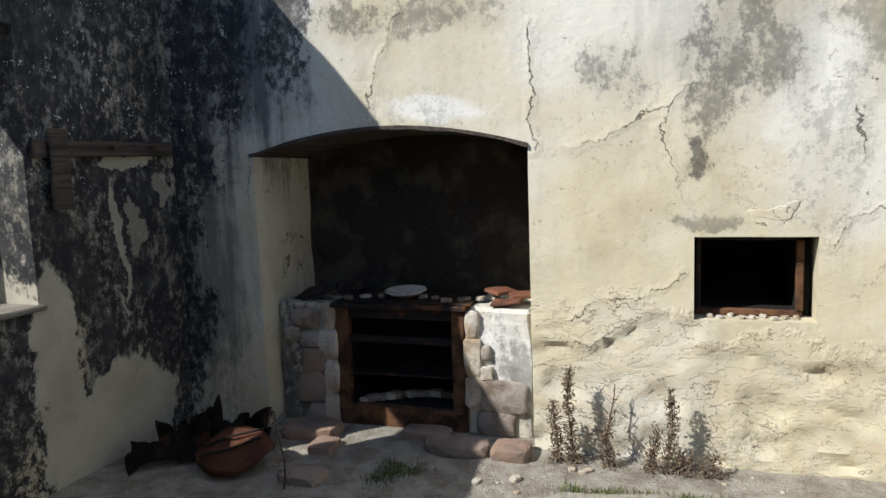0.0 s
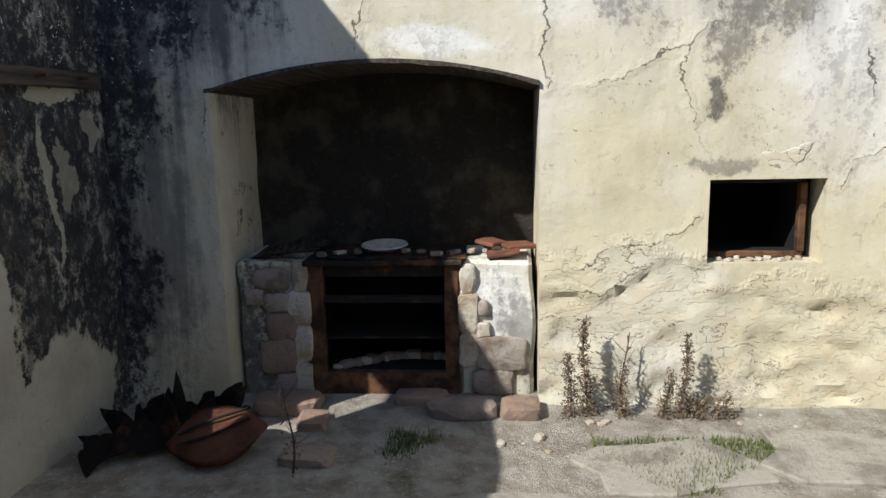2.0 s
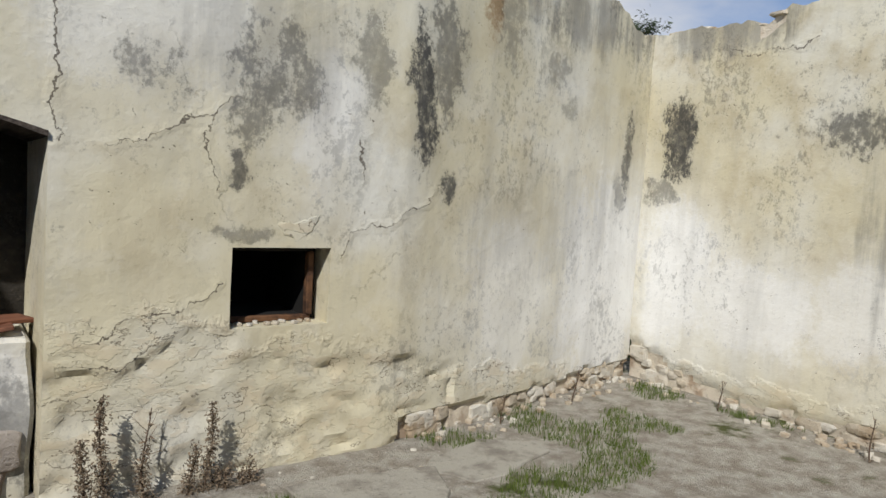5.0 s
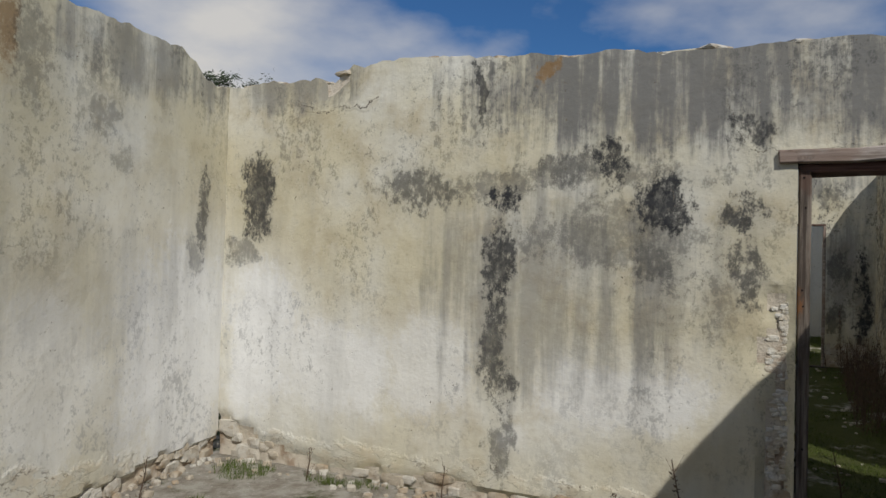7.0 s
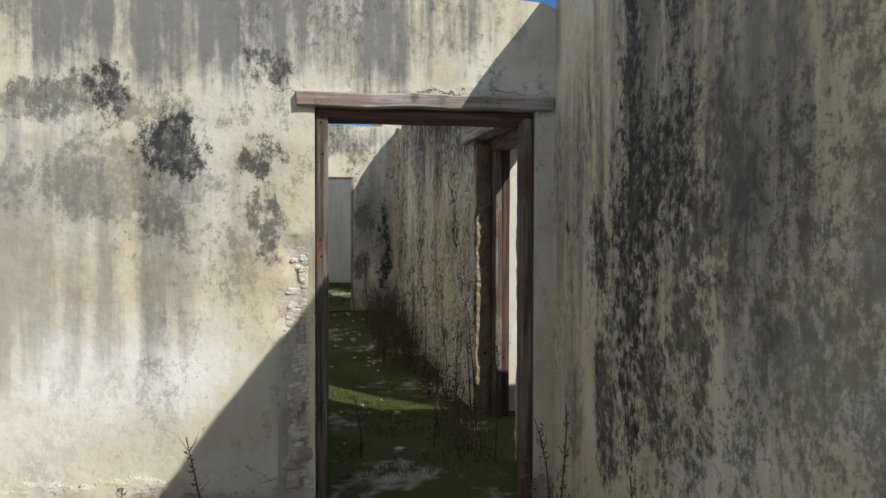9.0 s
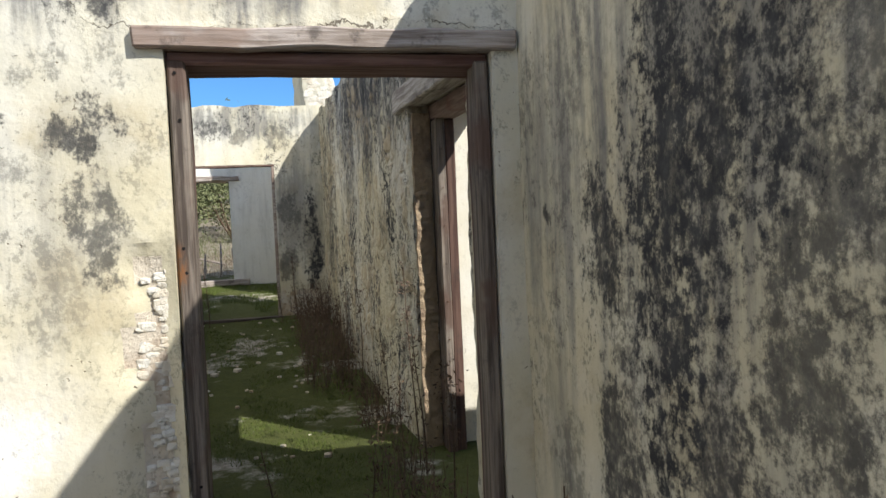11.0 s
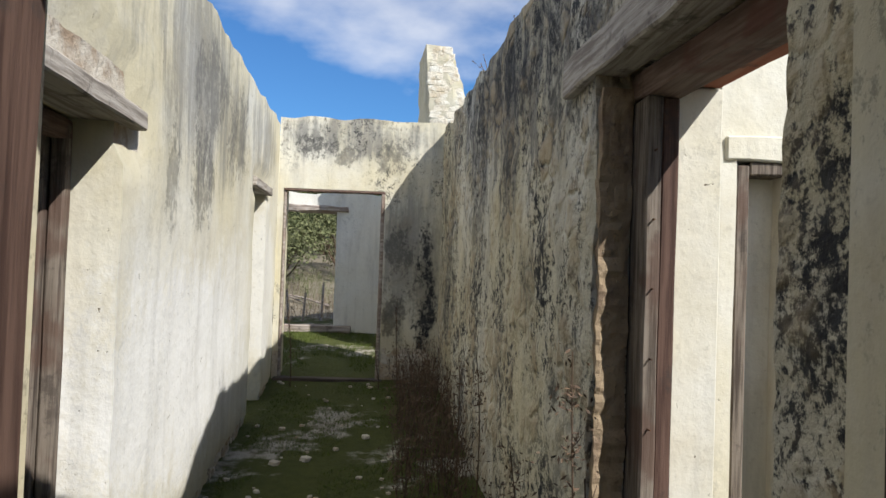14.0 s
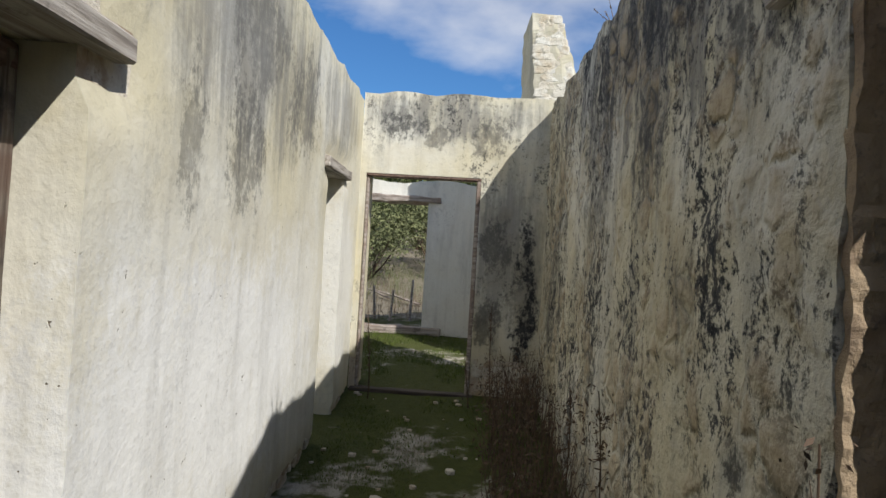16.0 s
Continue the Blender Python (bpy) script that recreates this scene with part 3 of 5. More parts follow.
def broken_east(s, z):
    if 3.98 < s < 4.2 and z < 1.5:
        return s > 4.02 + 0.12 * noise.noise(Vector((z * 5, 7, 0))) + 0.03 * max(0, z - 1)
    if abs(s - 1.05) < 0.13 and z > 2.84:
        return True
    return z < edge(s, 0.1, 0.09, 2.2, 2) + 0.22 * math.exp(-((s - 0.1) / 0.4) ** 2)


def broken_left(s, z):
    if 0.5 < s < 2.2 and z > 2.0:
        return z < 2.33 + 0.07 * noise.noise(Vector((s * 4, 1, 0))) - 0.25 * max(0, s - 1.9)
    if 5.2 < s < 6.25 and z > 2.1:
        return z < 2.36 + 0.05 * noise.noise(Vector((s * 6, 1, 0)))
    return z < edge(s, 0.12 + 0.05 * max(0, s - 3), 0.09, 2.2, 12)


def steps(points, s):
    """A height along a wall, straight between the points given."""
    for (a, p), (b, q) in zip(points, points[1:]):
        if s <= b:
            return p + (q - p) * max(0.0, (s - a) / (b - a))
    return points[-1][1]


def N_TOP(s):
    return steps(((0, 3.1), (4.2, 3.0), (5.0, 3.02), (5.5, 3.08), (6.3, 3.12), (6.5, 3.06), (6.62, 2.97), (7.2, 2.97)), s) + 0.03 * noise.noise(Vector((s * 4, 1, 0))) + 0.025 * noise.noise(Vector((s * 13, 1, 0)))


build_wall("wall_north", "cracked cream limewashed wall with black mould stains", N_PATH, 0.66, N_TOP,
           M_north, [(0.57, 2.22, -0.3, 1.66), (3.045, 3.6, 0.765, 1.18)], step=0.035, split=1.66, head=arch, broken=broken_north, depth=relief_north)
def E_TOP(s):
    return steps(((0, 2.99), (0.7, 2.98), (1.0, 2.94), (1.15, 3.05), (1.6, 3.06), (2.4, 3.0), (3.5, 2.92), (4.5, 2.88), (5.2, 2.85), (5.54, 2.78)), s) + 0.022 * noise.noise(Vector((s * 3.3, 9, 0))) + 0.03 * noise.noise(Vector((s * 12, 9, 0)))


build_wall("wall_east", "cream limewashed wall with grey drips and black mould", [(3.82, 4.27), (3.82, -1.27)], 0.4, E_TOP,
           M_east, [(4.2, 5.42, -0.3, 2.27)], step=0.05, broken=broken_east)
build_wall("wall_west", "soot-blackened plaster wall with pale bare patches", [(-3.1, -1.3), (-3.1, 3.8)], 0.5, lambda s: 2.42 + 0.2 * max(0, min(1, (s - 3.0) / 0.3)) + 0.86 * max(0, min(1, (s - 3.4) / 0.2)) + 0.03 * noise.noise(Vector((s * 3, 0, 0))), M_west, [(3.2, 3.9, 0.95, 2.3)], step=0.08)
build_wall("wall_south", "damp cream plaster wall streaked with black mould", [(3.82, -1.262), (-3.1, -1.262)], 0.45, ragged(2.9, 0.05, 5), M_south, [], step=0.08)
build_wall("wall_passage_north", "sunlit limewashed passage wall with two doorways", [(4.22, 0.57), (11.11, 0.86)], 0.45, ragged(3.05, 0.05, 6), M_left, [(0.75, 1.87, -0.3, 2.09), (5.3, 6.05, -0.3, 2.2)], step=0.09, side=1,
           broken=broken_left)
build_wall("wall_passage_south", "rough rendered rubble passage wall in shade", [(11.11, -0.93), (4.22, -1.265)], 0.5, lambda s: 3.05 - 0.35 * max(0, min(1, (s - 5.0) / 0.8)) + 0.07 * noise.noise(Vector((s * 2, 3, 0))), M_right, [(5.28, 6.52, -0.3, 2.31)], step=0.04, side=1,
           depth=lambda s, z: 0.02 * noise.noise(Vector((s * 3.3, z * 3.3, 1))) + 0.014 * noise.noise(Vector((s * 8, z * 8, 4))) + 0.01 * abs(noise.noise(Vector((s * 15, z * 15, 2)))))
build_wall("wall_passage_end", "limewashed end wall over an open doorway", [(11.11, 0.86), (11.11, -0.95)], 0.4, ragged(3.14, 0.02, 8), M_far, [(0.06, 1.165, -0.3, 2.36)], step=0.08, side=1, broken=lambda s, z: z < edge(s, 0.6, 0.1, 3, 2))
build_wall("wall_back_room_east", "pale plaster wall broken off beside an opening", [(14.2, 2.4), (14.2, -2.6)], 0.4, ragged(2.62, 0.06, 11), M_plain, [(0.9, 1.93, -0.3, 2.4)], step=0.12)
build_wall("wall_back_room_north", "plain weathered plaster wall", [(11.51, 2.4), (14.2, 2.4)], 0.4, ragged(2.6, 0.05, 12), M_plain, [], step=0.2)
build_wall("wall_back_room_south", "plain weathered plaster wall", [(14.2, -2.6), (11.51, -2.6)], 0.4, ragged(2.9, 0.05, 13), M_plain, [], step=0.2)
build_wall("wall_side_room_east", "white limewashed wall with a narrow doorway", [(6.55, -1.72), (6.55, -5.0)], 0.4, ragged(3.0, 0.05, 14), M_plain, [(0.36, 0.62, -0.3, 2.12)], step=0.12)
build_wall("wall_side_room_south", "plain weathered plaster wall", [(6.55, -5.0), (4.2, -5.0)], 0.4, ragged(2.2, 0.05, 15), M_plain, [], step=0.2)
build_wall("wall_side_room_west", "plain weathered plaster wall", [(4.2, -5.0), (4.2, -1.78)], 0.4, ragged(2.2, 0.05, 16), M_plain, [], step=0.2)
build_wall("wall_north_room_north", "plain weathered plaster wall", [(4.22, 4.0), (11.11, 4.0)], 0.4, ragged(2.9, 0.05, 17), M_plain, [], step=0.2)
build_wall("wall_north_room_divider", "plain weathered plaster wall", [(7.4, 4.0), (7.4, 1.2)], 0.3, ragged(2.9, 0.05, 18), M_plain, [], step=0.2, side=-1)

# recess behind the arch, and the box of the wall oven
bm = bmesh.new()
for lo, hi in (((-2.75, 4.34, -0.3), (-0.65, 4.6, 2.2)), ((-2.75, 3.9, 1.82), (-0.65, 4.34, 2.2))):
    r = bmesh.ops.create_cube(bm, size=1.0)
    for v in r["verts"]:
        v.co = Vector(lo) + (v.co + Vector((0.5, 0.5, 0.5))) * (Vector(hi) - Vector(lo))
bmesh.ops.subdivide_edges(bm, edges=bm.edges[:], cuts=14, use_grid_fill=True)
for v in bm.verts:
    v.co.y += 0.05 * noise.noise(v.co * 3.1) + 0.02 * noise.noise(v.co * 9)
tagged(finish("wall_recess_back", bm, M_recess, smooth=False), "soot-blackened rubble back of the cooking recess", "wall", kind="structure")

# ---- timber in the openings ----
def in_wall(path, s=0.0):
    """The pose of a wall's own axes: x along the line, y into the wall."""
    x, y, dx, dy = line_at(path, s)
    return pose(x, y, 0, 0, 0, math.degrees(math.atan2(dy, dx)))


def timber(name, path, box, material, parent=None, label="", category="", cuts=6, wear=0.006, seed=0.0):
    (s0, s1), (d0, d1), (z0, z1) = box
    ob = finish(name, wear_box((s0, d0, z0), (s1, d1, z1), cuts, wear, 0.008, seed), material, parent)
    ob.matrix_world = in_wall(path)
    if label:
        ob["label"] = label
    if category:
        ob["category"] = category
    return ob


E_PATH, L_PATH, R_PATH, F_PATH = [(3.82, 4.27), (3.82, -1.27)], [(4.22, 0.57), (11.11, 0.86)], [(11.11, -0.93), (4.22, -1.265)], [(11.11, 0.86), (11.11, -0.95)]
M_rebate = wood_mat("red_brown_rebate_paint", (0.055, 0.03, 0.023), (0.12, 0.072, 0.055), 2)
M_red = wood_mat("red_painted_board", (0.3, 0.09, 0.045), (0.36, 0.14, 0.08), 0)
M_framex = wood_mat("brown_frame_rail", (0.1, 0.065, 0.05), (0.2, 0.14, 0.115), 0, paint=(0.12, 0.05, 0.04))
_k = Mat("rusty_black_iron", 0.8, 0.25)
M_iron = _k.done(_k.mix(_k.band(_k.noise(6, 6, 0.7), 0.5, 0.68), (0.022, 0.019, 0.017), (0.12, 0.055, 0.025)), _k.bump(_k.noise(30, 4, 0.6), 0.5, 0.006))
_k = Mat("orange_rust", 0.85, 0.15)
M_rust = _k.done(_k.mix(_k.band(_k.noise(7, 6, 0.7), 0.38, 0.62), (0.045, 0.025, 0.017), (0.16, 0.08, 0.04)), _k.bump(_k.noise(30, 4, 0.6), 0.5, 0.006))
_k = Mat("red_oxide_sheet", 0.7, 0.1)
M_sheet = _k.done(_k.mix(_k.band(_k.noise(5, 6, 0.7), 0.42, 0.66), (0.2, 0.085, 0.05), (0.09, 0.045, 0.03)), _k.bump(_k.noise(22, 4, 0.6), 0.4, 0.006))
# near-black: soot, with the shade of deep hollows put into the colour
_k = Mat("soot_and_hollow_dark", 1.0)
M_hollow = _k.done(_k.mix(_k.noise(8, 5, 0.6), (0.006, 0.006, 0.006), (0.02, 0.018, 0.016)))

frame_1 = empty("door_frame", "weathered red-brown wooden frame of the doorless opening", "door frame", "door frames", at=(3.95, -0.58, 0))
frame_1.location = (0, 0, 0)
timber("post", E_PATH, ((4.204, 4.27), (0.02, 0.13), (-0.05, 2.17)), M_frame, frame_1, seed=1)
timber("rebate_strip", E_PATH, ((4.204, 4.26), (0.133, 0.27), (-0.05, 2.165)), M_rebate, frame_1, "red-brown painted rebate", seed=2)
timber("post", E_PATH, ((5.355, 5.415), (0.02, 0.13), (-0.05, 2.17)), M_frame, frame_1, seed=3)
timber("rebate_strip", E_PATH, ((5.385, 5.415), (0.133, 0.27), (-0.05, 2.165)), M_rebate, frame_1, "red-brown painted rebate", seed=4)
timber("head_rail", E_PATH, ((4.204, 5.415), (0.03, 0.28), (2.15, 2.2)), wood_mat("dark_red_head", (0.1, 0.05, 0.04), (0.2, 0.12, 0.1), 1), frame_1, seed=5)
# small flat discs whose black colour stands in for the shade inside holes
for z in (1.485, 1.395, 1.95, 2.12, 0.6):
    bm = bmesh.new()
    bmesh.ops.create_cone(bm, cap_ends=True, segments=10, radius1=0.006, radius2=0.005, depth=0.008, matrix=pose(3.843, 0.035 + 0.008 * math.sin(z * 9), z, 0, 90))
    part("bolt_hole", bm, M_hollow, frame_1)
lintel = timber("door_lintel", E_PATH, ((4.1, 5.52), (-0.03, 0.3), (2.2, 2.278)), M_beam, None, "grey weathered timber lintel with split edges", "lintel", 14, 0.012, 7)
tagged(lintel, group="timber lintels")

frame_2 = empty("door_frame", "dark weathered door frame set deep in the thick wall", "door frame", "door frames")
for a, b in ((5.285, 5.44), (6.44, 6.515)):
    timber("post", R_PATH, ((a, b), (0.14, 0.2), (-0.05, 2.2)), M_frame, frame_2, seed=a)
    timber("rebate_strip", R_PATH, ((a, b - 0.02) if a < 6 else (a + 0.02, b), (0.203, 0.27), (-0.05, 2.2)), M_rebate, frame_2, seed=b)
timber("head_rail", R_PATH, ((5.285, 6.515), (0.13, 0.28), (2.2, 2.3)), M_framex, frame_2, seed=11)
timber("soffit_board", R_PATH, ((5.285, 6.515), (0.285, 0.49), (2.28, 2.305)), M_red, frame_2, "reddish painted soffit board", seed=12)
tagged(timber("door_lintel", R_PATH, ((4.88, 6.6), (-0.025, 0.12), (2.3, 2.46)), M_beam_x, None, "bleached cracked timber lintel with nail holes", "lintel", 12, 0.012, 13), group="timber lintels")

lining = timber("reveal_plaster", R_PATH, ((5.284, 5.297), (0.275, 0.497), (-0.05, 2.275)), M_plain, None, "white limewashed lining of the deep door reveal", "wall", 8, 0.004, 14)
tagged(lining, kind="structure")

frame_3 = empty("door_frame", "stepped weathered wooden frame in the sunlit passage wall", "door frame", "door frames")
for a, b, c, d in ((1.80, 1.865, 0.19, 0.25), (1.76, 1.865, 0.253, 0.31), (1.72, 1.865, 0.313, 0.36), (0.755, 0.82, 0.19, 0.25), (0.755, 0.86, 0.253, 0.31)):
    timber("post", L_PATH, ((a, b), (c, d), (-0.05, 2.06)), M_frame, frame_3, seed=a * 7)
timber("head_rail", L_PATH, ((0.755, 1.865), (0.19, 0.36), (2.0, 2.08)), M_framex, frame_3, seed=15)
tagged(timber("door_lintel", L_PATH, ((0.55, 2.07), (-0.03, 0.185), (2.085, 2.165)), M_beam_x, None, "grey timber lintel under broken plaster", "lintel", 12, 0.008, 16), group="timber lintels")
tagged(timber("door_lintel", L_PATH, ((5.2, 6.2), (-0.03, 0.2), (2.195, 2.275)), M_beam_x, None, "short grey timber lintel over the narrow doorway", "lintel", 8, 0.008, 17), group="timber lintels")
frame_4 = empty("door_frame", "thin pale wooden frame in the end wall", "door frame", "door frames")
timber("post", F_PATH, ((1.12, 1.162), (0.0, 0.1), (0.2, 2.33)), M_beam, frame_4)
timber("post", F_PATH, ((0.063, 0.09), (0.02, 0.1), (0.2, 2.33)), M_beam, frame_4)
timber("head_rail", F_PATH, ((0.063, 1.162), (0.0, 0.1), (2.33, 2.358)), M_framex, frame_4)
tagged(timber("threshold_beam", F_PATH, ((0.02, 1.2), (-0.05, 0.1), (0.22, 0.31)), M_dark, None, "dark rotten threshold beam across the doorway", "beam", 8, 0.015, 19))
B_PATH = [(14.2, 2.4), (14.2, -2.6)]
tagged(timber("door_lintel", B_PATH, ((0.7, 2.1), (-0.04, 0.3), (2.33, 2.42)), M_beam, None, "ragged rotten timber lintel of the outer opening", "lintel", 14, 0.03, 21), group="timber lintels")
tagged(timber("threshold_beam", B_PATH, ((0.6, 2.2), (-0.15, 0.1), (0.52, 0.62)), M_beam, None, "grey plank lying across the outer opening", "beam", 8, 0.012, 23))
S_PATH = [(6.55, -1.72), (6.55, -5.0)]
frame_5 = empty("door_frame", "reddish wooden frame in the white side-room wall", "door frame", "door frames")
timber("post", S_PATH, ((0.365, 0.43), (0.0, 0.16), (0, 2.1)), M_frame, frame_5, seed=30)
timber("head_rail", S_PATH, ((0.43, 0.615), (0.0, 0.16), (2.05, 2.115)), M_frame, frame_5, seed=31)
tagged(timber("door_lintel", S_PATH, ((0.3, 0.72), (-0.02, 0.2), (2.12, 2.24)), M_plain, None, "whitewashed timber lintel in the side room", "lintel", 8, 0.008, 32), group="timber lintels")
# narrow wall added close behind the side-room doorway, standing in for its sunlit far reveal
build_wall("wall_side_room_beyond", "pale ochre plastered wall added behind the narrow doorway as its sunlit reveal", [(6.7, -1.75), (6.7, -2.6)], 0.3, ragged(2.9, 0.05, 33), M_plain, [], step=0.2)

W_PATH = [(-3.1, -1.3), (-3.1, 3.68)]
window_1 = empty("window_1", "unglazed window opening with a worn wooden frame", "window", kind="structure")
timber("frame_post", W_PATH, ((3.84, 3.895), (0.26, 0.34), (0.96, 2.29)), M_frame, window_1)
timber("frame_post", W_PATH, ((3.205, 3.26), (0.26, 0.34), (0.96, 2.29)), M_frame, window_1)
timber("window_sill", W_PATH, ((3.15, 3.94), (-0.03, 0.25), (0.935, 0.965)), M_slab, window_1, "rendered sill with a chipped edge")

rail = empty("wall_rail", "charred wooden rail with an upright board on the sooty wall", "wall rail")
timber("rail_board", W_PATH, ((3.93, 4.93), (-0.045, 0.0), (1.68, 1.765)), M_dark, rail, seed=41, wear=0.01)
timber("upright_board", W_PATH, ((4.0, 4.12), (-0.07, -0.047), (1.42, 1.82)), M_dark, rail, seed=42, wear=0.01)
for s in (4.4, 4.72):
    bm = bmesh.new()
    bmesh.ops.create_cone(bm, cap_ends=True, segments=8, radius1=0.01, radius2=0.01, depth=0.06, matrix=pose(-3.03, -1.3 + s, 1.73, 0, 90))
    part("peg", bm, M_rust, rail)

# ---- cooking recess: arch, pillars, range ----
bm = bmesh.new()
rows = []
for i in range(41):
    u = -1.03 + 2.03 * i / 40
    x = -1.705 + 0.825 * u
    z = 1.668 + 0.125 * max(0, 1 - u * u)
    w = 0.014 * noise.noise(Vector((x * 6, 2, 0)))
    rows.append([bm.verts.new((x, 3.672 + w, z - 0.014 + w)), bm.verts.new((x, 3.672 + w, z + 0.006)), bm.verts.new((x, 4.33, z + 0.005)), bm.verts.new((x, 4.33, z - 0.03))])
for a, b in zip(rows, rows[1:]):
    for j in range(4):
        bm.faces.new([a[j], b[j], b[(j + 1) % 4], a[(j + 1) % 4]])
bm.faces.new(rows[0])
bm.faces.new(rows[-1][::-1])
bmesh.ops.recalc_face_normals(bm, faces=bm.faces)
tagged(finish("arch_lintel", bm, M_dark), "sooty bowed timber lintel over the recess", "lintel", group="timber lintels")

M_wash = plaster("flaking_whitewash", [((-2.35, 3.8, 0.35), (0.25, 2, 0.45), 0.8), ((-1.0, 3.8, 0.35), (0.14, 2, 0.3), 0.55)], [((-1.05, 3.8, 0.5), (0.3, 2, 0.3), 0.9)], streak=0.4, mould=0.4, cracks=0.4, seed=2.2)
STONE_MESHES = {}


def stone_mesh(kind, i, material, rough=0.3):
    """Six lumpy unit stones of each material, shared by all stones."""
    key = (kind, material.name, i % 6)
    if key not in STONE_MESHES:
        bm = rock((1, 1, 1), 3.7 * (i % 6) + len(kind), rough, 1 if kind == "small" else 2)
        me = bpy.data.meshes.new(kind + "_stone")
        bm.to_mesh(me)
        bm.free()
        me.materials.append(material)
        me.polygons.foreach_set("use_smooth", [kind == "brown"] * len(me.polygons))
        STONE_MESHES[key] = me
    return STONE_MESHES[key]


def stone(parent, kind, i, material, at, size, turn=0.0, lean=0.0, name="stone"):
    ob = new(name, stone_mesh(kind, i, material))
    ob.parent = parent
    ob.matrix_world = pose(*at, lean, 0, turn) @ Matrix.Diagonal((*size, 1))
    return ob


def pillar(name, x0, x1, label, stones):
    ob = empty(name, label, "pillar", "recess pillars")
    bm = wear_box((x0, 3.83, -0.05), (x1, 4.33, 0.755), 8, 0.02, 0.02, x0)
    part("rubble_core", bm, M_wash, ob)
    for i, (x, z, w, h, kind) in enumerate(stones):
        stone(ob, kind, i, M_brown if kind == "brown" else M_stone, (x, 3.835, z), (w * 1.12, 0.075, h * 1.1), 3 * math.sin(i * 5), 0)
    return ob


pillar("recess_pillar", -2.52, -2.125, "rubble pillar with flaking whitewash beside the range", [
    (-2.165, 0.68, 0.085, 0.17, "pale"), (-2.17, 0.5, 0.12, 0.18, "pale"), (-2.16, 0.3, 0.1, 0.2, "pale"), (-2.165, 0.1, 0.09, 0.17, "pale"),
    (-2.32, 0.66, 0.19, 0.11, "brown"), (-2.3, 0.53, 0.15, 0.1, "brown"), (-2.28, 0.4, 0.17, 0.15, "brown"), (-2.3, 0.22, 0.2, 0.19, "brown"), (-2.25, 0.06, 0.13, 0.12, "brown"), (-2.42, 0.56, 0.1, 0.08, "brown")])
pillar("recess_pillar", -1.295, -0.9, "whitewashed rubble pillar with exposed corner stones", [
    (-1.255, 0.66, 0.08, 0.16, "pale"), (-1.25, 0.47, 0.1, 0.22, "pale"), (-1.245, 0.27, 0.11, 0.17, "pale"), (-1.08, 0.24, 0.26, 0.17, "brown"), (-1.12, 0.08, 0.22, 0.14, "brown"), (-1.17, 0.38, 0.07, 0.08, "pale"), (-1.17, 0.5, 0.06, 0.08, "brown")])

stove = empty("cooking_range", "burnt-out rusty cast-iron range built between rubble pillars", "stove", at=(0, 0, 0))
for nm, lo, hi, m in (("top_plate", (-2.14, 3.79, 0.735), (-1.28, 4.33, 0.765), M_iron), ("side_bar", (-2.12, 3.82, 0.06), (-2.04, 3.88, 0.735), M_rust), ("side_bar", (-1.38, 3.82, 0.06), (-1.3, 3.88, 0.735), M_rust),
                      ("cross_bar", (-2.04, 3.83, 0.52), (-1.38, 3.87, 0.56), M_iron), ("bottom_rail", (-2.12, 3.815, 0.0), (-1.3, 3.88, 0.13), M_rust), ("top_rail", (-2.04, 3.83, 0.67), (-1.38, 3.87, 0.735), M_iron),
                      ("back_plate", (-2.1, 4.28, 0.0), (-1.32, 4.3, 0.73), M_hollow), ("side_plate", (-2.11, 3.89, 0.05), (-2.09, 4.28, 0.73), M_hollow), ("side_plate", (-1.33, 3.89, 0.05), (-1.31, 4.28, 0.73), M_hollow), ("floor_plate", (-2.1, 3.885, 0.08), (-1.32, 4.28, 0.12), M_hollow), ("shelf", (-2.08, 3.9, 0.3), (-1.34, 4.25, 0.315), M_iron)):
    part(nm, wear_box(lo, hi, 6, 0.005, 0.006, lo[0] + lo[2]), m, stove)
for i in range(4):
    part("hob_ring", wear_box((-2.0 + 0.2 * i, 3.82, 0.766), (-1.86 + 0.2 * i, 4.0, 0.78), 4, 0.012, 0.004, i), M_iron, stove)
for i in range(14):
    x, y, r = -2.0 + 0.045 * i + 0.01 * math.sin(i * 7), 3.92 + 0.2 * abs(math.sin(i * 3.3)), 0.03 + 0.02 * abs(math.sin(i * 1.9))
    tagged(stone(None, "brown" if i % 3 else "pale", i, M_brown if i % 3 else M_stone, (x, y, 0.12 + r * 0.3), (r * 2, r * 1.5, r), i * 40, 0, "rubble_lump"), "sooty lump of rubble lying in the range", "rubble", "rubble in the range")


def shell(width, depth, sag, seed, thick=0.006, n=14):
    """A bowed, dented sheet, lens-shaped in outline."""
    bm = bmesh.new()
    vs = []
    for i in range(n + 1):
        u = 2 * i / n - 1
        row = []
        for j in range(9):
            v = 2 * j / 8 - 1
            half = depth / 2 * max(0.06, (1 - abs(u) ** 2.2))
            p = Vector((u * width / 2, v * half, sag * (1 - u * u) * (1 - v * v)))
            p.z += 0.02 * noise.noise(p * 7 + Vector((seed, 0, 0)))
            row.append(bm.verts.new(p))
        vs.append(row)
    for i in range(n):
        for j in range(8):
            bm.faces.new([vs[i][j], vs[i + 1][j], vs[i + 1][j + 1], vs[i][j + 1]]).smooth = True
    bmesh.ops.solidify(bm, geom=bm.faces[:], thickness=thick)
    return bm


